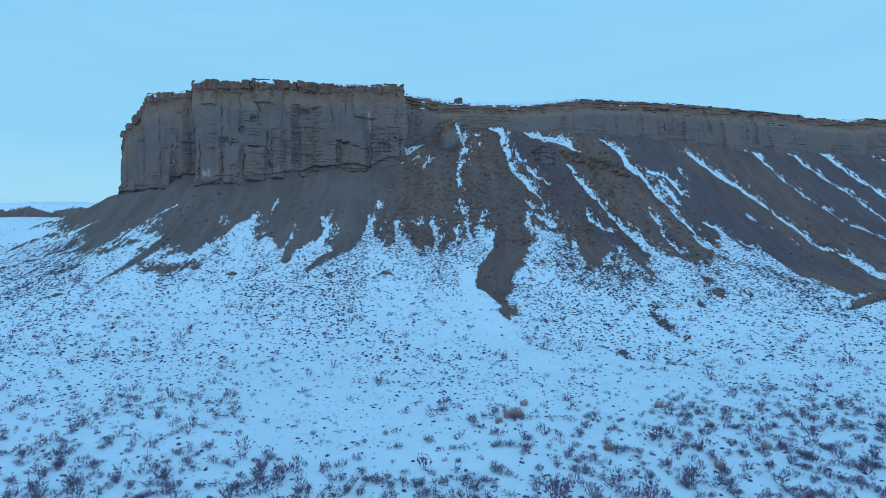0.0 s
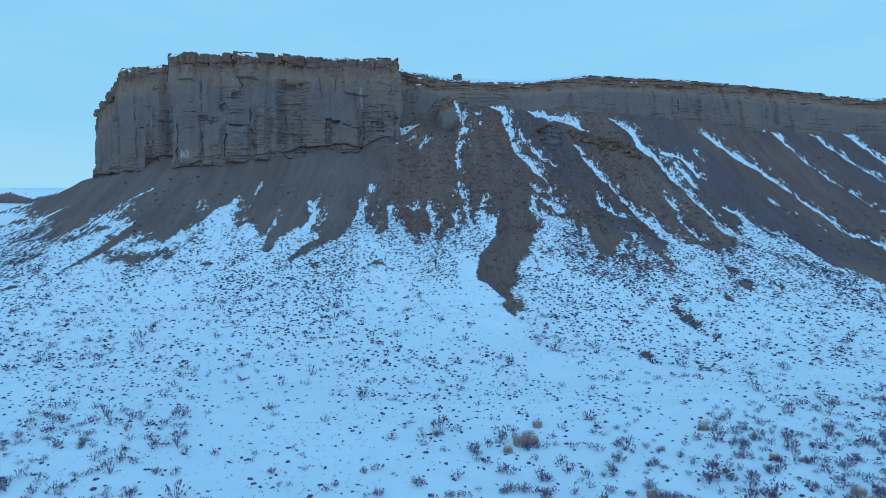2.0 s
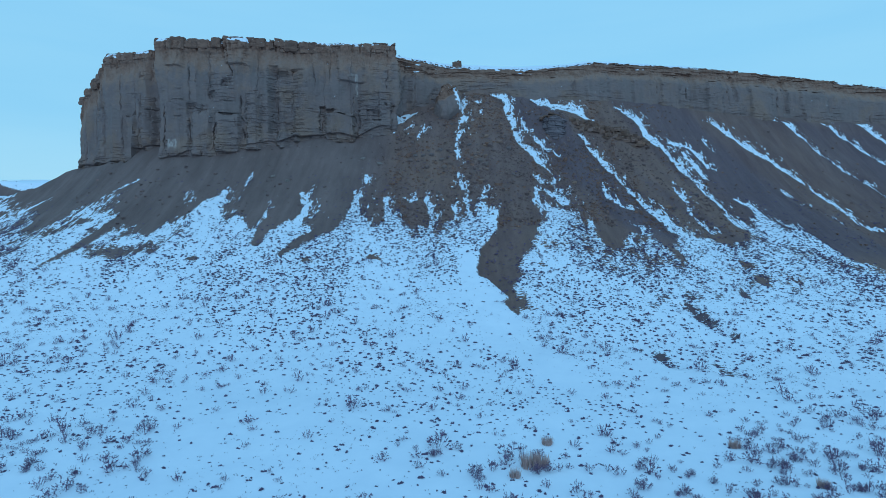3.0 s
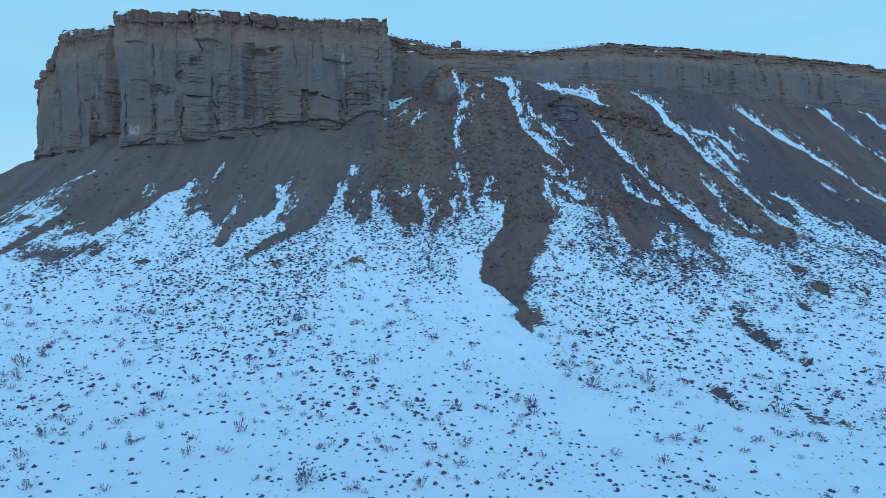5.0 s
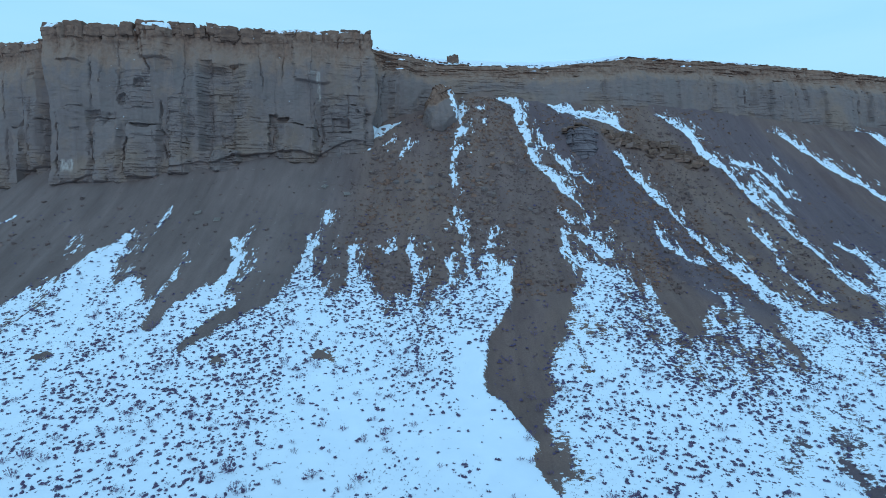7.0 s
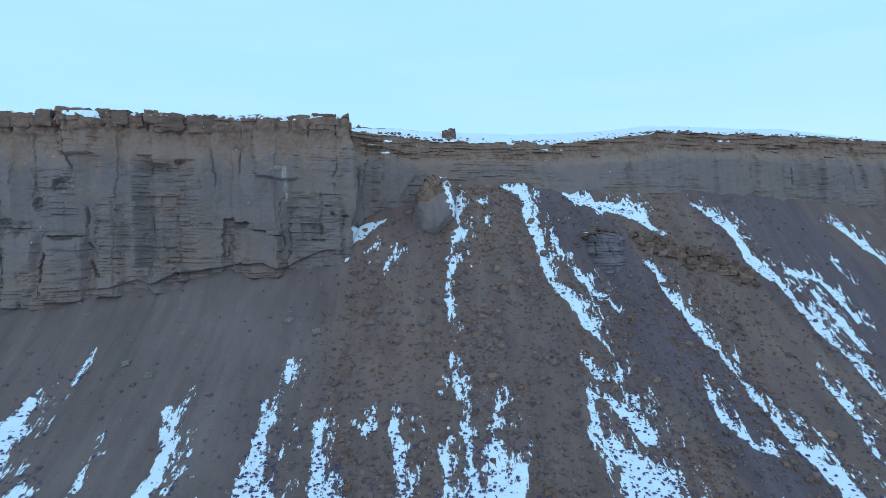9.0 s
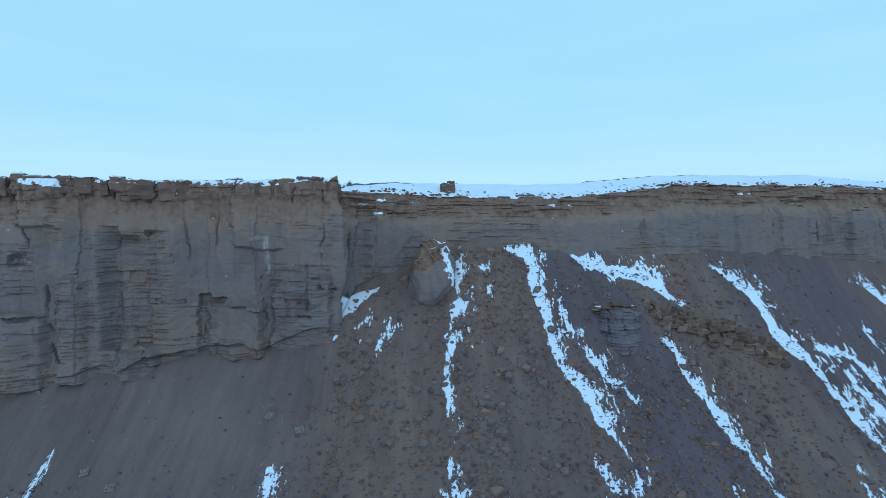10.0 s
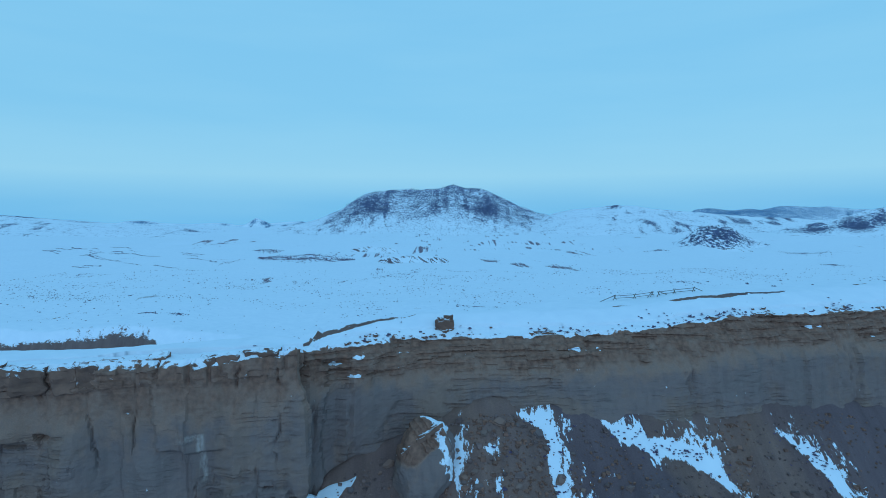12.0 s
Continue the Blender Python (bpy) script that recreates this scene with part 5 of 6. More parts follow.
# ---- jointed outcrop on the apron ----
def build_outcrop():
    thing = empty("rock_outcrop", 37.5, 214, 52)
    a = np.linspace(math.radians(188), math.radians(352), 84)
    foot = np.stack([36.7 + 4.0 * np.cos(a), 217.0 + 4.4 * np.sin(a), 0 * a + 47.5], -1)
    rim = np.stack([36.9 + 3.9 * np.cos(a), 219.6 + 4.2 * np.sin(a), 59.2 - 0.09 * (4.0 * np.cos(a)) ** 2], -1)
    cracks = [(35.0, 35.3, 49, 60, 0.3, 0.7), (36.6, 36.2, 52, 60, 0.2, 0.5), (37.7, 37.4, 49, 59, 0.3, 0.8), (39.2, 39.4, 51, 59, 0.25, 0.6)]
    face = cliff_face("jointed_face", foot, rim, 0.14, 0.11, 0.75, 500, 0.4, cap_height=1.4, cracks=cracks, undercut=0.0, thin_top=0.5, flutes=0.35, packs=[(32, 41.5, 49, 58)], blocky=0.5, parting=0.7, brown=2.4, top_width=0.6, mesa=False, material=MAT_BLUE)
    part("jointed_face", face[0], thing, "blue-grey jointed sandstone")
    for k in range(20):
        b = math.radians(rng.uniform(205, 335))
        bm = box_block(rng.uniform(0.9, 2.2), rng.uniform(1.2, 2.2), rng.uniform(0.25, 0.5), 80 + k, 2, 0.35)
        ledge = part("rusty_ledge", bm_mesh("rusty_ledge", bm, MAT_CAP if k % 3 == 0 else MAT_LEDGE), thing)
        ledge.matrix_basis = pose(36.9 + 3.5 * math.cos(b), 219.8 + 3.6 * math.sin(b), 58.7 + 0.07 * k - 0.09 * (3.5 * math.cos(b)) ** 2, rng.uniform(-8, 8), rng.uniform(-6, 6), math.degrees(b) + 90 + rng.uniform(-15, 15))
    tagged(thing, "grey jointed sandstone outcrop with rusty ledges jutting from talus", "outcrop")
    low = empty("ledge_outcrop", 57, 217, 50)
    for j in range(96):
        layer = j % 3
        s = rng.uniform(0, 1)
        x = 44.0 + 24 * s
        y = 221.0 - 4.5 * s - 1.0 + 0.9 * layer + rng.normal(0, 0.35)
        bm = box_block(rng.uniform(1.2, 3.4), rng.uniform(1.6, 2.6), rng.uniform(0.4, 1.3), 200 + j, 2, 0.42)
        ob = part("ledge_block", bm_mesh("ledge_block", bm, MAT_LEDGE if j % 4 else MAT_WARM), low)
        ob.matrix_basis = pose(x, y, land_at(x, y) - 0.05 + 0.1 * layer, rng.uniform(-8, 18), rng.uniform(-12, 14), -10 + rng.uniform(-28, 28))
    tagged(low, "broken rusty sandstone ledge breaking out of the slope", "outcrop")


build_outcrop()


# ---- the drift packed into the corner under the notch ----
def build_snow_drift():
    x = np.linspace(-14.9, -7.6, 34)
    low_y = soft_curve(x, [(-15, 218.4), (-13.4, 220.2), (-11, 222.2), (-9, 223.9), (-7.6, 225.2)], 0.5)
    high_y = soft_curve(x, [(-15, 222.8), (-11.7, 224.6), (-9, 225.0), (-7.6, 225.4)], 0.5)
    high_z = soft_curve(x, [(-15, 61.0), (-13, 59.9), (-10, 60.6), (-7.6, 61.2)], 0.5)
    low_y = low_y + 0.35 * fbm(x / 0.9, x * 0, 3, 151)
    low_z = land(x, low_y) - 0.12
    v = np.linspace(0, 1, 14)[:, None]
    Y = low_y + (high_y - low_y) * v
    Z = low_z + (high_z - low_z) * v ** 1.35 + 0.06 * fbm(x / 1.2 + 0 * v, Y / 1.2, 3, 150)
    Z = np.maximum(Z, land((x + 0 * v).ravel(), Y.ravel()).reshape(Z.shape) + 0.2 * np.sqrt(np.sin(np.pi * np.clip(v, 0, 1))) - 0.05)
    # the body below the surface
    X = np.vstack([x + 0 * v, x[None], x[None]])
    Y = np.vstack([Y, high_y[None] + 0.3, low_y[None] + 0.4])
    Z = np.vstack([Z, high_z[None] - 2.5, low_z[None] - 1.2])
    tagged(new("snow_drift", sheet_mesh("snow_drift", X, Y, Z, MAT_SNOW)), "smooth snow drift packed against the foot of the cliff", "snow drift")


build_snow_drift()


# ---- the rock stack standing on the rim ----
def build_rock_stack():
    z0 = float(mesa_top(6.5, 241.2)) - 1.2
    thing = empty("rock_stack", 6.5, 241.2, z0)
    for k, (dx, dz, w, h, tilt) in enumerate(((-0.55, 1.2, 2.2, 2.6, 6), (0.5, 1.5, 2.0, 3.0, -4), (-0.35, 2.5, 1.7, 1.0, 9), (0.55, 3.1, 1.3, 0.9, -6), (0.0, 0.2, 2.7, 1.6, 0))):
        bm = box_block(w, w * 0.95, h, 300 + k, 4, 0.28)
        ob = part("stack_block", bm_mesh("stack_block", bm, MAT_CAP), thing)
        ob.matrix_basis = pose(6.4 + dx, 241.6 + 0.2 * dx, z0 + dz * 0.95, 4, tilt, 12 * k)
    tagged(thing, "squat weathered brown rock stack standing in rim snow", "rock stack")


build_rock_stack()


# ---- buck-and-rail fence on the ridge ----
def rail(a, b, r, material, name, parent, label=""):
    a, b = Vector(a), Vector(b)
    bm = bmesh.new()
    bmesh.ops.create_cone(bm, cap_ends=True, segments=7, radius1=r, radius2=r * 0.85, depth=(b - a).length, matrix=Matrix.Identity(4))
    for v in bm.verts:
        v.co.x += 0.25 * r * noise.noise(v.co * 2 + a)
    ob = part(name, bm_mesh(name, bm, material), parent, label)
    ob.matrix_basis = Matrix.Translation((a + b) / 2) @ (b - a).to_track_quat("Z", "Y").to_matrix().to_4x4()
    return ob


def build_fence(bucks, lead, tail):
    z = lambda x, y: land_at(x, y)
    thing = empty("rail_fence", bucks[0][0], bucks[0][1], z(*bucks[0]))
    tops = []
    for x, y in bucks:
        g = z(x, y)
        rail((x - 0.55, y - 0.5, g - 0.1), (x + 0.35, y + 0.35, g + 1.0), 0.065, MAT_WOOD, "buck_leg", thing)
        rail((x + 0.55, y + 0.5, g - 0.1), (x - 0.35, y - 0.35, g + 1.0), 0.065, MAT_WOOD, "buck_leg", thing)
        tops.append((x, y, g))
    for (ax, ay, ag), (bx, by, bg) in zip(tops, tops[1:]):
        rail((ax - 0.3, ay - 0.1, ag + 0.8), (bx + 0.3, by - 0.1, bg + 0.84), 0.055, MAT_WOOD, "rail", thing)
        rail((ax - 0.2, ay - 0.35, ag + 0.36), (bx + 0.3, by - 0.35, bg + 0.38), 0.05, MAT_WOOD, "rail", thing)
    for end, (x, y) in ((tops[0], lead), (tops[-1], tail)):
        rail((end[0], end[1], end[2] + 0.93), (x, y, z(x, y) + 0.1), 0.07, MAT_WOOD, "rail", thing)
    return tagged(thing, "weathered buck-and-rail fence standing on the snowy ridge", "fence", "ridge fence")


build_fence([(42.4, 258.4), (46.5, 258.3), (50.6, 259.3)], (38.8, 256.5), (49.2, 258.2))
build_fence([(51.6, 258.3), (55.4, 259.5), (60.3, 261.2)], (53.0, 257.6), (61.6, 259.8))


# ---- pallets lying on the slope ----
def build_pallet(x, y, turn):
    g = land_at(x, y)
    dx, dy = land_at(x + 1, y) - land_at(x - 1, y), land_at(x, y + 1) - land_at(x, y - 1)
    tilt = Vector((-dx / 2, -dy / 2, 1)).to_track_quat("Z", "Y").to_matrix().to_4x4()
    place = Matrix.Translation((x, y, g + 0.05)) @ tilt @ pose(0, 0, 0, 0, 0, turn)
    thing = empty("wooden_pallet", x, y, g)
    for k in range(6):
        ob = part("deck_board", bm_mesh("deck_board", box_block(1.35, 0.13, 0.03, k, 0, 0.0), MAT_PALLET), thing)
        ob.matrix_basis = place @ pose(0, -0.5 + 0.2 * k, 0.15)
    for k in range(3):
        ob = part("stringer", bm_mesh("stringer", box_block(0.09, 1.2, 0.12, k, 0, 0.0), MAT_PALLET), thing)
        ob.matrix_basis = place @ pose(-0.6 + 0.6 * k, 0, 0.07)
    tagged(thing, "grey weathered wooden pallet lying on the bare slope", "pallet", "pallets on the slope")


for px, py, turn in ((-49.0, 195.9, 25), (-44.2, 193.9, 5), (-18.2, 201.2, 8), (-23.4, 202.9, 60)):
    build_pallet(px, py, turn)


# ---- scraps of grey wood below the notch ----
def build_wood_scraps():
    x, y = random_places(260, -62, -2, 184, 217, lambda x, y: 0.15 + 0.75 * ramp01(1 - np.hypot((x + 19) / 16, (y - 204) / 12), 0, 0.8))
    bm = bmesh.new()
    for k in range(len(x)):
        long = float(rng.uniform(0.3, 1.0))
        tilt = Vector((0, -0.62, 1)).to_track_quat("Z", "Y").to_matrix().to_4x4()
        place = Matrix.Translation((float(x[k]), float(y[k]), land_at(x[k], y[k]) + 0.05)) @ tilt @ pose(0, 0, 0, 0, float(rng.uniform(-6, 6)), float(rng.uniform(0, 180))) @ Matrix.Diagonal((long, float(rng.uniform(0.06, 0.13)), 0.05, 1))
        bmesh.ops.create_cube(bm, size=1.0, matrix=place)
    ob = new("wood_scraps", bm_mesh("wood_scraps", bm, MAT_PALLET))
    tagged(ob, "pale splintered wood scraps strewn over the talus", "debris", kind="stuff")


build_wood_scraps()


# ---- shrubs ----
def brush_density(x, y):
    """How thick the shrubs stand, 0 to 1: thickets near the flat, clear drifts, a dense belt under the bare slope."""
    drift = ramp01(fbm(x / 9, y / 13, 3, 91), -0.15, 0.65)
    near = ramp01(62 - y + 0.12 * np.abs(x + 8), 0, 9) * (0.45 + 0.35 * ramp01(np.abs(x + 3), 8, 22)) + 0.5 * ramp01(57 - y, 0, 3)
    thicket = 0.9 * ramp01(1 - np.hypot((x - 38) / 13, (y - 74) / 13), 0, 0.5) + 0.5 * ramp01(1 - np.hypot((x - 30) / 32, (y - 62) / 14), 0, 0.6) + 0.7 * ramp01(1 - np.hypot((x - 9) / 4, (y - 75) / 4), 0, 0.5) + 0.45 * ramp01(1 - np.hypot((x - 52) / 22, (y - 80) / 22), 0, 0.7) + 0.4 * ramp01(1 - np.hypot((x + 36) / 16, (y - 72) / 26), 0, 0.7)
    return np.clip(0.06 + 0.42 * drift + near + thicket, 0, 1)


SAGE = [bush_arrays(500 + k, 44, 7, 0.015, 0.44 + 0.04 * k, 0.006) for k in range(6)]
FAR_MID = [bush_arrays(600 + k, 16, 4, 0.030, 0.42 + 0.04 * k, 0.010) for k in range(6)]
MID = [bush_arrays(520 + k, 18, 5, 0.024, 0.44 + 0.04 * k, 0.008) for k in range(6)]
SPECK = [clump_arrays(570 + k, 2, 4) for k in range(6)]
TINY = [clump_arrays(560 + k, 10, 4 + k % 2) for k in range(8)]
# the clear drift that runs down from the foot of the tongue: course, half widths
LANE = [(6.5, 160, 2), (8, 148, 3.5), (10, 141, 3.5), (11.5, 132, 4), (11, 122, 5), (13.5, 114, 4.5), (17, 106, 3.5), (20, 97, 2.5)]


def build_sagebrush():
    stems = [tri_mesh("woody_base", s, as_tris(s), MAT_LOWBRUSH) for s, _ in SAGE]
    tufts = [tri_mesh("twig_crown", t, as_tris(t), MAT_SAGE) for _, t in SAGE]
    x, y = random_places(3400, -46, 70, 47, 78, lambda x, y: brush_density(x, y) * np.where(y < 64, 0.8, 0.5))
    x, y = x[:290], y[:290]
    z = land(x, y)
    for k in range(len(x)):
        size = float(rng.uniform(0.9, 1.75))
        bush = new("sagebrush", stems[k % 6])
        tagged(bush, "bare purplish-grey sagebrush standing in snow", "shrub", "sagebrush on the flat")
        bush.matrix_basis = pose(float(x[k]), float(y[k]), float(z[k]) - 0.02, 0, 0, float(rng.uniform(0, 360))) @ Matrix.Diagonal((size, size, size * float(rng.uniform(0.8, 1.2)), 1))
        leaf = new("twig_crown", tufts[k % 6])
        leaf.parent = bush


build_sagebrush()


def build_brush_fields():
    def lane(x, y):
        d, wide, _ = line_distance(x, y, LANE)
        return (0.12 + 0.88 * ramp01(d / wide, 0.6, 1.4)) * (0.6 + 0.4 * ramp01(np.hypot((x - 4) / 6, (y - 136) / 36), 0.6, 1.15))

    # taller twiggy shrubs farther up and to the sides
    mid = [(np.concatenate([s, t]), as_tris(np.concatenate([s, t]))) for s, t in MID]
    x, y = random_places(4400, -80, 105, 42, 86, lambda x, y: brush_density(x, y) * np.where(y < 57, 0.95, np.where(y < 64, 0.6, 0.5)))
    size = 0.6 + rng.gamma(2.2, 0.28, len(x))
    ob = new("sagebrush_field", merged("sagebrush_field", mid, spots_from(x, y, 6, size, 0.02), MAT_SAGE))
    tagged(ob, "scattered purplish twiggy sagebrush poking through the snow", "shrubs", kind="stuff")
    far_mid = [(np.concatenate([s, t]), as_tris(np.concatenate([s, t]))) for s, t in FAR_MID]
    x, y = random_places(13000, -150, 135, 62, 172, lambda x, y: (0.07 + 0.42 * brush_density(x, y) + 0.3 * ramp01(1 - np.hypot((x - 21) / 7, (y - 122) / 12), 0, 0.6)) * (0.1 + 0.9 * lane(x, y)) * ramp01(225 - y, 0, 70) * ramp01(curve(x, SNOW_LINE) + 4 - y, 0, 10))
    ob = new("sagebrush_slope", merged("sagebrush_slope", far_mid, spots_from(x, y, 6, 0.6 + rng.gamma(2.0, 0.32, len(x)), 0.02), MAT_SAGE))
    tagged(ob, "small purplish sagebrush spread over the snowy rise", "shrubs", kind="stuff")
    # the same brush goes on behind the start of the flight
    x, y = random_places(3500, -110, 120, -70, 46, lambda x, y: brush_density(x, np.maximum(y, 54)) * (0.22 + 0.6 * ramp01(y, 5, 42)))
    ob = new("sagebrush_flat", merged("sagebrush_flat", TINY, spots_from(x, y, 8, 0.6 + rng.gamma(2.2, 0.24, len(x)), 0.02), MAT_SAGE))
    tagged(ob, "purplish sagebrush scattered over the open snowy flat", "shrubs", kind="stuff")
    # low dark clumps all over the snowy apron
    tiny = TINY
    snowy = lambda x, y: np.where(snow_cover(x, y) > -0.6, 1.0, 0.12)
    drift = lambda x, y: ramp01(fbm((x + 0.1 * y) / 11, y / 26, 3, 95), -0.55, 0.65)
    belt = lambda x, y: ramp01(y, 138, 160) * ramp01(curve(x, SNOW_LINE) + 10 - y, 0, 14)
    x, y = random_places(205000, -165, 150, 46, 205, lambda x, y: (0.045 + 0.03 * ramp01(y, 100, 130) + 0.05 * ramp01(x, 16, 22) * ramp01(y, 100, 118) + (0.14 + 0.18 * ramp01(y, 112, 142)) * drift(x, y) * ramp01(y, 70, 105) + 0.62 * belt(x, y) * (0.25 + 0.75 * drift(x, y))) * (talus(x, y) < 38) * np.where(y < 95, 1.25, 1.0) * snowy(x, y) * lane(x, y) * (1 - 0.35 * ramp01(-x, 66, 84)))
    for (ax, ay), (bx, by) in BANKS:
        k = rng.uniform(0, 1, 26)
        x, y = np.append(x, ax + (bx - ax) * k + rng.normal(0.4, 0.9, 26)), np.append(y, ay + (by - ay) * k + rng.normal(0, 0.5, 26))
    size = np.minimum(rng.gamma(2.6, 0.17, len(x)) + 0.27, 1.05)
    close = y < 105
    ob = new("low_brush", merged("low_brush", tiny, spots_from(x[close], y[close], 8, size[close] * 0.75, 0.03, (0.7, 1.1)), MAT_LOWBRUSH))
    tagged(ob, "dark low brush clumps dotting the snowy flat", "brush", kind="stuff")
    big = ~close & (size > 0.64)
    ob = new("apron_brush", merged("apron_brush", tiny, spots_from(x[big], y[big], 8, size[big], 0.03, (0.7, 1.15)), MAT_LOWBRUSH))
    tagged(ob, "dark low brush clumps dotting the snowy apron", "brush", kind="stuff")
    small = ~close & ~big
    ob = new("apron_tufts", merged("apron_tufts", SPECK, spots_from(x[small], y[small], 6, size[small], 0.03, (0.7, 1.15)), MAT_LOWBRUSH))
    tagged(ob, "small dark tufts scattered over the snowy apron", "brush", kind="stuff")
    # dry tips of grass and twigs just piercing the snow
    tips = []
    for k in range(6):
        r = np.random.default_rng(580 + k)
        a = r.uniform(0, 6.28, 3)
        foot = np.stack([r.uniform(-0.4, 0.4, 3), r.uniform(-0.4, 0.4, 3), 0 * a], -1)
        side = np.stack([np.cos(a), np.sin(a), 0 * a], -1) * 0.10
        v = np.stack([foot - side, foot + side, foot + np.stack([r.uniform(-0.2, 0.2, 3), r.uniform(-0.2, 0.2, 3), r.uniform(0.08, 0.32, 3)], -1)], 1).reshape(-1, 3)
        tips.append((v, as_tris(v)))
    x, y = random_places(130000, -120, 120, 60, 178, lambda x, y: (0.12 + 0.5 * ramp01(fbm(x / 9, y / 13, 3, 96), 0.0, 0.8) + 0.2 * ramp01(x, 12, 20) * ramp01(y, 120, 145)) * (snow_cover(x, y) > 0) * lane(x, y) * (0.3 + 0.7 * ramp01(y, 90, 115)))
    ob = new("grass_stubble", merged("grass_stubble", tips, spots_from(x, y, 6, rng.uniform(0.22, 0.5, len(x)), 0.0), MAT_LOWBRUSH))
    tagged(ob, "dry grass tips piercing the thin snow", "grass", kind="stuff")
    # brush in the gully fills, along the rim and over the ridge
    xs, ys = [], []
    for pts in FILLS[27:]:
        p = np.array(pts)
        wide = p[:, 2].mean()
        n = int(2 + 4.5 * np.hypot(*np.diff(p[:, :2], axis=0).T).sum() * min(1.0, 0.35 + 0.4 * wide))
        k = rng.uniform(0, len(pts) - 1.001, n)
        i = k.astype(int)
        q = (p[i] + (p[i + 1] - p[i]) * (k - i)[:, None])[:, :2] + np.stack([0.5 * wide + rng.normal(0, 0.5 + 0.9 * wide, n), rng.normal(0, 0.5, n)], -1)
        xs.append(q[:, 0]), ys.append(q[:, 1])
    tx, ty = random_places(3000, -25, 120, 170, 236, lambda x, y: 0.12 + 0.35 * (talus(x, y) < 45))
    xs.append(tx), ys.append(ty)
    # thickets out on the plain
    for px, py, along, deep in FAR_BRUSH:
        n = int(60 + 1.3 * along * min(deep, 30) ** 0.5)
        a, r = rng.uniform(0, 6.28, n), np.abs(rng.normal(0, 0.6, n))
        fx, fy = px + np.cos(a) * r * along, py + np.sin(a) * r * deep
        fx = fx + 4 * fbm(fx / 12, fy / 20, 3, 94)
        xs.append(fx), ys.append(fy)
    for ax, ay, bx, by, wide in FAR_ROWS:
        k = rng.uniform(0, 1, 34)
        xs.append(ax + (bx - ax) * k + rng.normal(0, wide, 34)), ys.append(ay + (by - ay) * k + rng.normal(0, 2 * wide, 34))
    # long furrows across the western slope of the valley, and the stippled flat below them
    for _ in range(34):
        k = rng.uniform(0, 1)
        fx, fy, long = -330 - 240 * k + rng.uniform(-40, 70), 780 + 260 * k + rng.uniform(-20, 90), rng.uniform(18, 60)
        k = rng.uniform(0, 1, int(2.2 * long))
        xs.append(fx + long * k), ys.append(fy - 0.7 * long * k + rng.normal(0, 1.2, len(k)))
    k = rng.uniform(0, 1, 420)
    xs.append(-335 + 175 * k + rng.normal(0, 14, 420)), ys.append(605 - 158 * k + rng.normal(0, 22, 420))
    # the brush-filled bottom, its clumps enlarged further down to show in the camera's view
    k = rng.uniform(-1, 1, 1500)
    xs.append(-150 + 56 * k), ys.append(880 + 18 * k + rng.normal(0, 26, 1500) * np.sqrt(1 - k * k))
    k = rng.uniform(-1, 1, 240)
    xs.append(-240 + 18 * k), ys.append(1030 + rng.normal(0, 18, 240))
    bx, by = random_places(22000, -360, 440, 262, 720, lambda x, y: ramp01(fbm(x / 30, y / 30, 4, 97), -0.1, 0.7) * 0.85 + 0.1)
    xs.append(bx), ys.append(by)
    x, y = np.concatenate(xs), np.concatenate(ys)
    ok = (y < curve(x, BASE_Y) - 0.5) | (y > top_edge(x) + 0.1)
    x, y = x[ok], y[ok]
    size = rng.gamma(4.0, 0.12, len(x)) + 0.22
    size = np.where(y > 262, size * (1.5 + 0.0016 * np.maximum(0, y - 400)), size)
    size = np.where((np.abs(x + 170) < 95) & (np.abs(y - 920) < 150), size * 1.7, size)
    far = y > 262
    ob = new("plain_brush", merged("plain_brush", SPECK, spots_from(x[far], y[far], 6, size[far], 0.05, (0.6, 1.0)), MAT_LOWBRUSH))
    tagged(ob, "dark brush speckling the far snowy plain", "brush", kind="stuff")
    x, y, size = x[~far], y[~far], size[~far]
    ob = new("slope_brush", merged("slope_brush", tiny, spots_from(x, y, 8, size, 0.05, (0.6, 1.0)), MAT_LOWBRUSH))
    tagged(ob, "sparse dark brush on the talus and ridge", "brush", kind="stuff")


build_brush_fields()


def build_grass_clump(x, y, size):
    r = np.random.default_rng(int(abs(x * 10 + y)))
    n = 260
    a, out = r.uniform(0, 6.28, n), np.sqrt(r.uniform(0, 1, n)) * 0.5
    foot = np.stack([np.cos(a) * out, np.sin(a) * out, 0 * a - 0.05], -1)
    tip = foot + np.stack([np.cos(a) * r.uniform(0, 0.3, n), np.sin(a) * r.uniform(0, 0.3, n), r.uniform(0.5, 0.95, n)], -1)
    b = r.uniform(0, 6.28, n)
    side = np.stack([np.cos(b), np.sin(b), 0 * b], -1) * 0.02
    v = np.stack([foot - side, foot + side, tip], 1).reshape(-1, 3) * size
    ob = new("bunchgrass", tri_mesh("bunchgrass", v, as_tris(v), MAT_GRASS))
    ob.location = (x, y, land_at(x, y))
    tagged(ob, "dry straw-coloured bunchgrass clump in the snow", "grass", "bunchgrass clumps")


for gx, gy, gs in ((8.6, 74.4, 1.7), (9.6, 74.8, 1.3), (6.9, 72.1, 0.9), (11.0, 79.6, 1.0), (29.1, 78.9, 1.0), (31.7, 69.6, 0.9), (34.5, 62.5, 1.0), (17.5, 62, 0.9), (27, 57, 1.0)):
    build_grass_clump(gx, gy, gs)


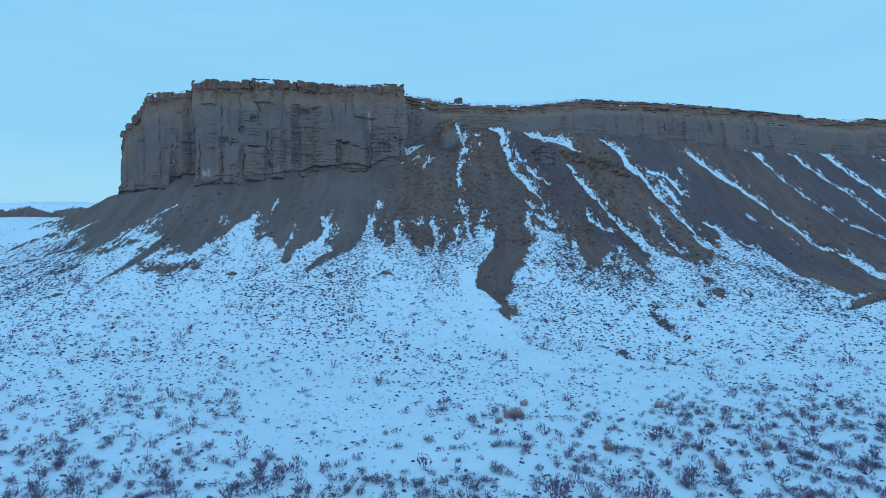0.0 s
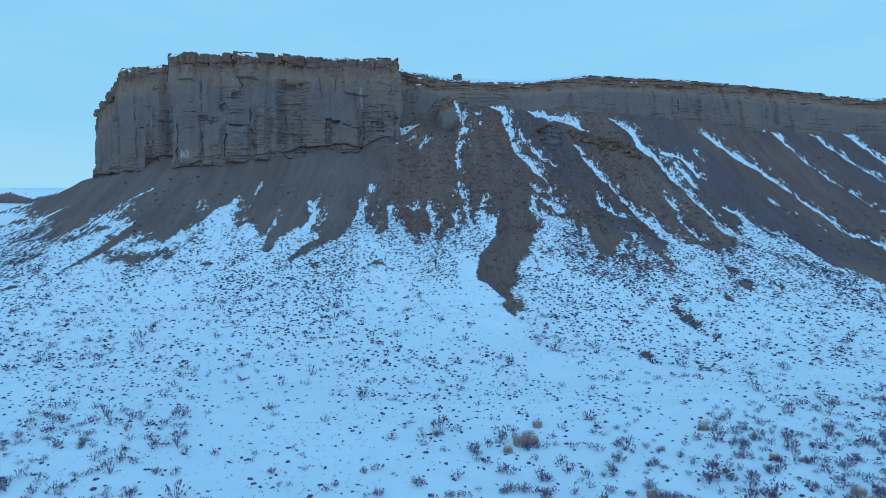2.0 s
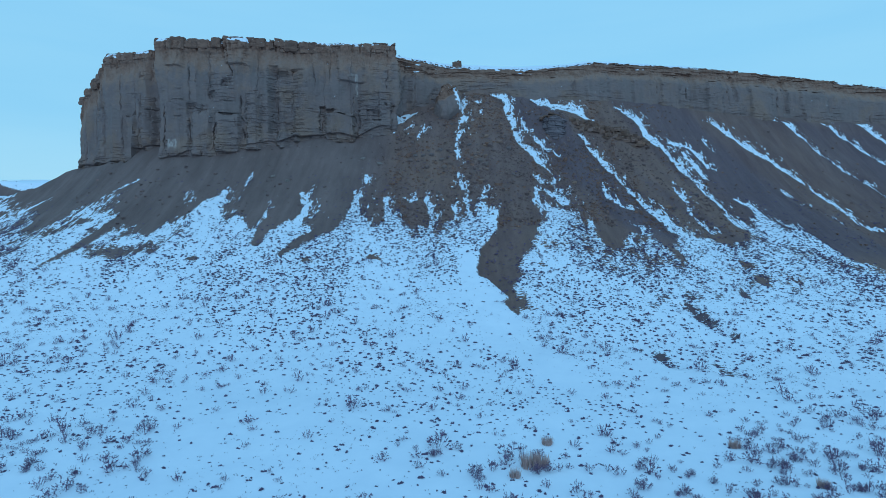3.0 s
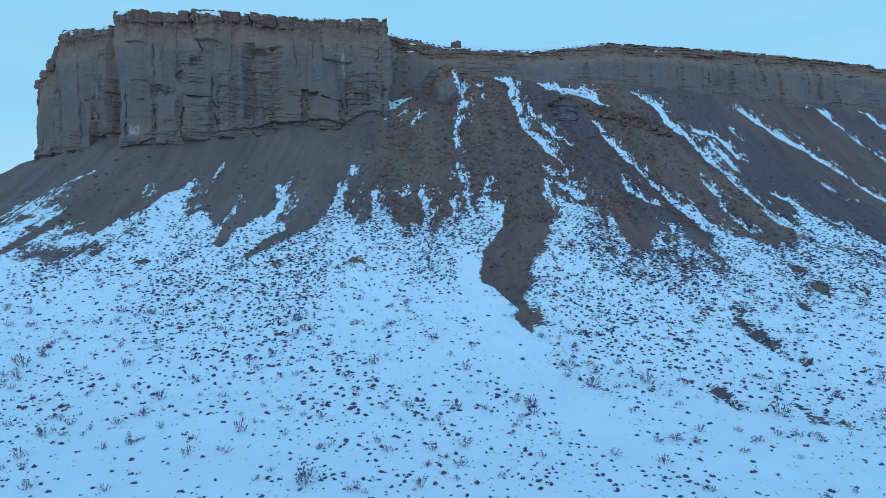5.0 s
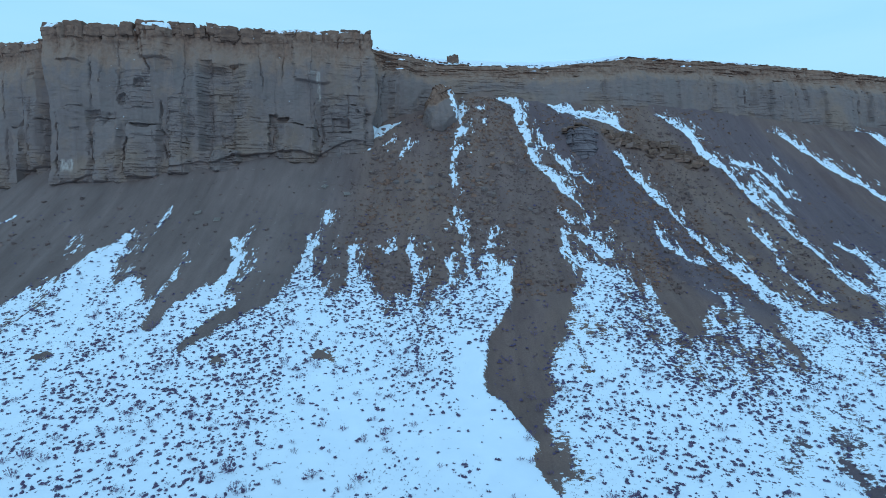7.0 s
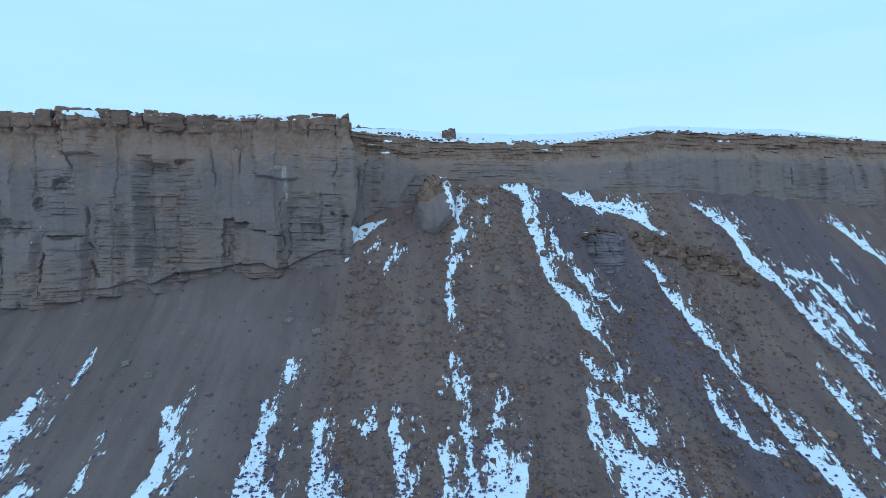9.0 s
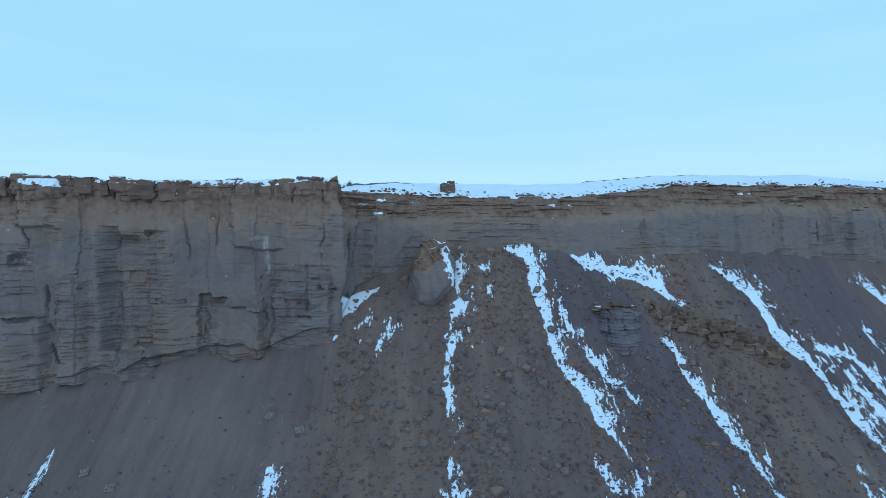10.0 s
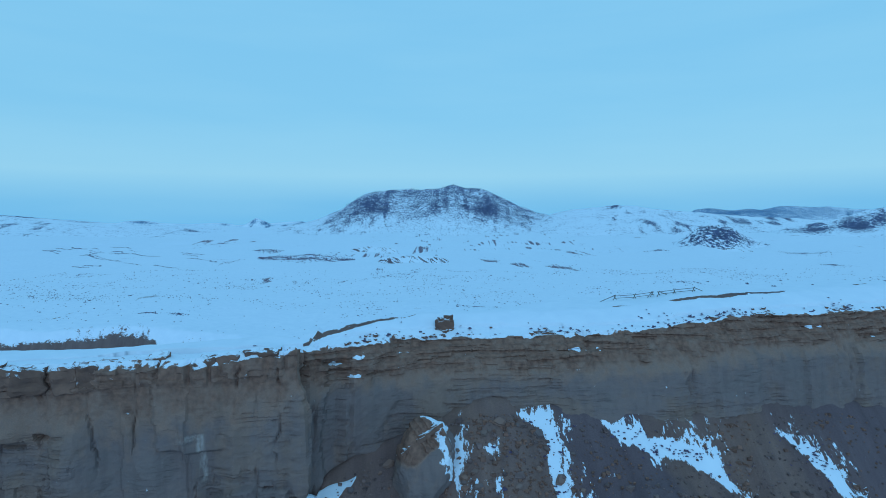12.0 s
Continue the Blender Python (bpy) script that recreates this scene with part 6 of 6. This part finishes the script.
# ---- stones ----
PEBBLES = []
for k in range(6):
    bm = bmesh.new()
    bmesh.ops.create_cube(bm, size=0.9)
    r = np.random.default_rng(930 + k)
    for v in bm.verts:
        v.co = Vector((v.co.x * r.uniform(0.4, 1.1), v.co.y * r.uniform(0.4, 1.0), v.co.z * r.uniform(0.3, 0.75)))
    bmesh.ops.triangulate(bm, faces=bm.faces)
    PEBBLES.append((np.array([v.co for v in bm.verts]), np.array([[v.index for v in f.verts] for f in bm.faces])))
    bm.free()


def build_stones():
    protos = [tri_mesh("talus_boulder", v, f, (MAT_STONE, MAT_WARM, MAT_BLOCK)[k % 3]) for k, (v, f) in enumerate(slab_arrays(960 + j) for j in range(9))]
    x, y = random_places(1500, -16, 78, 184, 231, lambda x, y: 0.08 + 0.75 * ramp01(1 - np.abs(x - 10) / 26, 0, 0.8) * ramp01(y, 185, 205))
    ok = y < curve(x, BASE_Y) - 1
    x, y = x[ok][:240], y[ok][:240]
    z = land(x, y)
    for k in range(len(x)):
        s = float(0.6 + 1.5 * rng.uniform() ** 2.5)
        ob = new("talus_boulder", protos[k % 9])
        ob.matrix_basis = pose(float(x[k]), float(y[k]), float(z[k]) + 0.05 * s, float(rng.uniform(25, 42)), float(rng.uniform(-12, 12)), float(rng.uniform(-30, 30))) @ Matrix.Diagonal((s, s, s, 1))
        tagged(ob, "angular brown sandstone slab lying on the talus", "boulder", "talus boulders")
    x, y = random_places(115000, -110, 170, 172, 250, lambda x, y: (0.04 + 0.8 * ramp01(x, -22, -8) * ramp01(95 - x, 0, 50)) * (y < curve(x, BASE_Y) - 0.5) * (0.35 + 0.65 * ramp01(fbm(x / 7, y / 16, 3, 99), -0.3, 0.5)))
    ok = (snow_cover(x, y) < -0.2) | (rng.uniform(0, 1, len(x)) < 0.06)
    x, y = x[ok], y[ok]
    size = 0.12 + 0.2 * rng.gamma(1.2, 1.0, len(x))
    rusty = (rng.uniform(0, 1, len(x)) < 0.8 * ramp01(fbm(x / 6, y / 9, 3, 111), -0.3, 0.5)) & (x > -20)
    spots = spots_from(x, y, 6, np.minimum(size, 1.4), -0.08)
    ob = new("rusty_stones", merged("rusty_stones", PEBBLES, spots[rusty], MAT_RUST_STONE))
    tagged(ob, "rust-orange broken stones among the talus", "stones", kind="stuff")
    ob = new("talus_stones", merged("talus_stones", PEBBLES, spots[~rusty], MAT_STONE))
    tagged(ob, "loose brown stones strewn over the talus", "stones", kind="stuff")
    rx = rng.uniform(-12, 190, 1100)
    rx = rx[rng.uniform(0, 1, 1100) < 0.15 + 0.85 * ramp01(fbm(rx / 7, rx * 0, 3, 98), -0.1, 0.6)]
    n = len(rx)
    ry = curve(rx, RIM_Y) + 0.3 + rng.exponential(0.9, n) + (rng.uniform(0, 1, n) < 0.12) * rng.uniform(0, 6, n)
    spots = np.stack([rng.integers(0, 8, n), rx, ry, mesa_top(rx, ry) - 0.02, 0.22 + rng.gamma(3.0, 0.14, n), rng.uniform(0, 6.28, n), rng.uniform(0.7, 1.1, n)], -1)
    ob = new("rim_brush", merged("rim_brush", TINY, spots, MAT_LOWBRUSH))
    tagged(ob, "dark brush clumps along the snowy cliff rim", "brush", kind="stuff")
    rx = rng.uniform(-12, 190, 2600)
    rx = rx[rng.uniform(0, 1, 2600) < 0.75 * ramp01(fbm(rx / 6, rx * 0, 3, 103), -0.3, 0.9)]
    n = len(rx)
    ry = curve(rx, RIM_Y) + 0.2 + np.minimum(rng.exponential(0.6, n), 2.2)
    rz = mesa_top(rx, ry) + 0.05
    spots = np.stack([rng.integers(0, 6, n), rx, ry, rz, 0.22 + 0.2 * rng.gamma(1.6, 1.0, n), rng.uniform(0, 6.28, n), rng.uniform(0.6, 1.1, n)], -1)
    ob = new("rim_stones", merged("rim_stones", PEBBLES, spots, MAT_CAP))
    tagged(ob, "brown rubble along the snowy cliff rim", "stones", kind="stuff")


build_stones()

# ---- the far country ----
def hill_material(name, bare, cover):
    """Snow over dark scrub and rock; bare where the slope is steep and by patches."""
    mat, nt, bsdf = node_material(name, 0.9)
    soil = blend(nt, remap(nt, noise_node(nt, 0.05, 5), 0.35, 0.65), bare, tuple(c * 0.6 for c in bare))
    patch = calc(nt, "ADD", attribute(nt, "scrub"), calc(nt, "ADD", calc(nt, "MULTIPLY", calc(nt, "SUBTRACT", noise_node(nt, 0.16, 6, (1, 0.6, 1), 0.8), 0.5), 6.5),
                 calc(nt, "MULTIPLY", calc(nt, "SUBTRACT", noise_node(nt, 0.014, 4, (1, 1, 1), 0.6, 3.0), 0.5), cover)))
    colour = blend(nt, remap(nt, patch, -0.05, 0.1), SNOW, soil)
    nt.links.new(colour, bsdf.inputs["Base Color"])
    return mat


# blue haze of distance is put into this scrub colour
MAT_HAZY_HILL = hill_material("hazy_scrub_hill", (0.105, 0.122, 0.235), 1.5)
MAT_BANK = hill_material("eroded_bank", (0.190, 0.135, 0.165), 0.4)
# bare colour made far bluer to stand in for distance haze
MAT_HAZY_FAR = hill_material("far_range", (0.130, 0.235, 0.410), 1.2)


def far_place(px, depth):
    """The place at a depth from the last camera pose that falls on its image column px (focal length 1036)."""
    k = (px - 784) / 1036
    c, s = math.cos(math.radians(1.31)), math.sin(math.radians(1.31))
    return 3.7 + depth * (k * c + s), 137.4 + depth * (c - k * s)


def build_hill(name, label, depth, outline, front, scrub, seed, material, spurs=0.25, back=None, speckle=0.0, skirt=0.0, combs=0.0):
    """A hill fitted to the last camera pose's view: outline is its skyline in image columns and rows. Spurs and gullies
    run down its front.
    """
    xs = np.linspace(outline[0][0], outline[-1][0], 240 if speckle or combs else 110)
    h = soft_curve(xs, outline, (outline[-1][0] - outline[0][0]) / 110)
    ys = np.linspace(-1, 1, 120 if speckle else 26 if combs else 48)
    P, V = np.meshgrid(xs, ys)
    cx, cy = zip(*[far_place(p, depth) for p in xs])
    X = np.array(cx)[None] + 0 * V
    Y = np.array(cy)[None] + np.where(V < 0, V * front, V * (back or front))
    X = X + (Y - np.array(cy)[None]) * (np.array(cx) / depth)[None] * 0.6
    span = (outline[-1][0] - outline[0][0]) * depth / 1036
    w = vnoise(X / (span * 0.11) + 0.6 * vnoise(X / 200, Y / 200, seed), Y / (front * 1.4), seed + 1)
    fall = np.clip(1 - np.abs(V), 0, 1)
    shape = fall ** (1.25 + 0.5 * w * spurs * 3)
    if skirt:
        steep = np.clip((fall - 0.52 + 0.08 * w) / (0.48 + 0.08 * w), 0, 1)
        shape = np.where(V < 0, (1 - skirt) * steep ** 1.15 + skirt * fall ** 1.6, shape)
    base = plain(X, Y) - 4
    along = np.linspace(0, 1, len(xs))[None]
    ends = ramp01(along, 0, 0.1) * ramp01(1 - along, 0, 0.1)
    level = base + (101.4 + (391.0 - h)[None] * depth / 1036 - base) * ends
    Z = base + np.maximum(level - base, 0) * shape + ramp01(fall, 0, 0.3) * (1 - fall) * spurs * 24 * w * np.clip((level - base) / 100, 0, 1.5)
    Z = Z + np.clip((level - base) / 100, 0, 1) * 3.0 * fbm(X / 40, Y / 40, 4, seed + 7) * ramp01(1 - np.abs(V), 0, 0.2)
    S = np.zeros(X.shape) - 0.6 + 0.75 * speckle * ramp01(fall, 0.5 if skirt else 0.2, 0.85 if skirt else 0.75) * ramp01(level - base, 40, 110)
    S = S + (0.45 if speckle else 1.0) * ramp01(vnoise(P * depth / 1036 / 22 + 0.5 * vnoise(P / 9, V * 6, seed + 3), V * front / 120, seed + 5), 0.1, 0.7) * ramp01(fbm(P / 60, V * 2, 2, seed + 9), -0.3, 0.4)
    for pc, vc, rp, rv, amount in scrub:
        S = np.maximum(S, (0.95 * amount - 0.35 if speckle else amount) - 1.4 * np.hypot((P - pc) / rp, (V - vc) / rv))
    if combs:
        # gullies cut side by side down the face
        S = -2.2 + 4.4 * ramp01(vnoise((P + 34 * V) / combs + 0.5 * vnoise(P / 11, V * 2, seed + 3), V * 1.5, seed + 5), -0.1, 0.45) * ramp01(fall, 0.05, 0.4) * ramp01(vnoise(P / 8, V * 3, seed + 7), -0.5, 0.2)
    ob = new(name, sheet_mesh(name, X, Y, Z, material, (("scrub", S),)))
    return tagged(ob, label, "hill"), X, Y, Z, S


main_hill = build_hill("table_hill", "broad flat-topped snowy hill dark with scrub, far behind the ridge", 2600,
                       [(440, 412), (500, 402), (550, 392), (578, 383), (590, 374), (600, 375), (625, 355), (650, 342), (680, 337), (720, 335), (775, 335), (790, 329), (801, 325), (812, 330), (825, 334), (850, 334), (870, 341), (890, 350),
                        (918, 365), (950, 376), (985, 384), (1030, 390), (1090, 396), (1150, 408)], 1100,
                       [(655, -0.16, 62, 0.2, 1.25), (605, -0.06, 40, 0.14, 0.6), (720, -0.2, 50, 0.16, 0.35), (858, -0.2, 50, 0.2, 1.3), (785, -0.12, 45, 0.14, 0.35), (801, 0.0, 18, 0.08, 1.1), (905, -0.12, 60, 0.14, 0.35), (720, 0.0, 160, 0.04, 0.8), (620, -0.55, 120, 0.1, 0.3), (880, -0.6, 150, 0.12, 0.3)], 400, MAT_HAZY_HILL, speckle=0.95, skirt=0.26)
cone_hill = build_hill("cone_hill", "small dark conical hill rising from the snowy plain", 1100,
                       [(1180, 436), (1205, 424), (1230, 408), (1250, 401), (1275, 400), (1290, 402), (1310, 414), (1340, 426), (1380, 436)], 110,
                       [(1265, -0.3, 80, 0.8, 0.8)], 420, MAT_HAZY_HILL, 0.5)
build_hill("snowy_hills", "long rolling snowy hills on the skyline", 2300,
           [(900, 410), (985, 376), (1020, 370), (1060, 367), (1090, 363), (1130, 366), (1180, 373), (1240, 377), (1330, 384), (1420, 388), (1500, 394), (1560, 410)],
           600, [(1085, 0.0, 30, 0.2, 0.5)], 440, MAT_HAZY_HILL)
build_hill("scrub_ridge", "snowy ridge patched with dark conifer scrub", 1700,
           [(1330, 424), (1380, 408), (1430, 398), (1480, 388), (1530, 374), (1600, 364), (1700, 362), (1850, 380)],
           330, [(1420, -0.35, 45, 0.3, 1.0), (1490, -0.35, 40, 0.3, 1.2), (1540, -0.3, 35, 0.3, 0.8)], 450, MAT_HAZY_HILL)
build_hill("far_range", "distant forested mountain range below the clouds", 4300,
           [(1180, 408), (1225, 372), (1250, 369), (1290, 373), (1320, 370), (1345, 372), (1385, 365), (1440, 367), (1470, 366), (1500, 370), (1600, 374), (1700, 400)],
           420, [(1300, -0.2, 500, 1.2, 0.5)], 460, MAT_HAZY_FAR)
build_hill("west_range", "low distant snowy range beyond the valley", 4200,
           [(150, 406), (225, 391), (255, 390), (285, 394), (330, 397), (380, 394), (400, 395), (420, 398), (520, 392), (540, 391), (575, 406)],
           300, [(255, -0.2, 40, 0.5, 0.55), (400, -0.2, 20, 0.6, 0.2), (530, -0.2, 25, 0.6, 0.2)], 470, MAT_HAZY_FAR)
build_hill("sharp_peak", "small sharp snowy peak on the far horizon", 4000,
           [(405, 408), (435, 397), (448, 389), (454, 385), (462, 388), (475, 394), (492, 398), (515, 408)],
           200, [(450, -0.3, 12, 0.6, 0.45), (472, -0.2, 14, 0.6, 0.6)], 480, MAT_HAZY_FAR)
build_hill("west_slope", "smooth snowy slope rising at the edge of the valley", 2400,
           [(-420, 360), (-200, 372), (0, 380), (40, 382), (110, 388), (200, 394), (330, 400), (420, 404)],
           800, [(40, 0.0, 70, 0.08, 1.0), (-100, 0.0, 200, 0.08, 0.9), (150, -0.05, 60, 0.05, 0.6)], 490, MAT_HAZY_HILL)

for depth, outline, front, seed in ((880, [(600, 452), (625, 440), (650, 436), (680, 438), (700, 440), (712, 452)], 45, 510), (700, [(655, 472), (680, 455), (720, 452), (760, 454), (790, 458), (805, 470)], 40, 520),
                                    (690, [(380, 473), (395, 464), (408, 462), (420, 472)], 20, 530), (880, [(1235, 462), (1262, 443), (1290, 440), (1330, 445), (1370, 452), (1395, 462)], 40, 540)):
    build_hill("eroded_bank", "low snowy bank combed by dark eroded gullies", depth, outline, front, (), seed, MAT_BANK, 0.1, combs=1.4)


def build_conifers():
    """Dark trees dotting the hills, far too many to count."""
    bm = bmesh.new()
    bmesh.ops.create_cone(bm, cap_ends=False, segments=5, radius1=0.36, radius2=0.02, depth=1.0)
    v = np.array([p.co for p in bm.verts]) + (0, 0, 0.5)
    bmesh.ops.triangulate(bm, faces=bm.faces)
    f = np.array([[p.index for p in q.verts] for q in bm.faces])
    bm.free()
    spots = []
    for (ob, X, Y, Z, S), n, tall in ((main_hill, 2600, 5.0), (cone_hill, 350, 2.6)):
        rows, cols = X.shape
        i, j = rng.integers(8, rows // 2 + 2, n * 3), rng.integers(2, cols - 2, n * 3)
        ok = rng.uniform(0, 1, n * 3) < np.clip(0.16 + 0.6 * S[i, j], 0.02, 1)
        i, j = i[ok][:n], j[ok][:n]
        m = len(i)
        spots.append(np.stack([np.zeros(m), X[i, j] + rng.uniform(-3, 3, m), Y[i, j], Z[i, j] - 0.8, tall * rng.uniform(0.5, 1.2, m), rng.uniform(0, 6, m), np.ones(m)], -1))
    tagged(new("hill_conifers", merged("hill_conifers", [(v, f)], np.concatenate(spots), MAT_CONIFER)), "dark conifers dotting the distant hills", "trees", kind="stuff")


build_conifers()
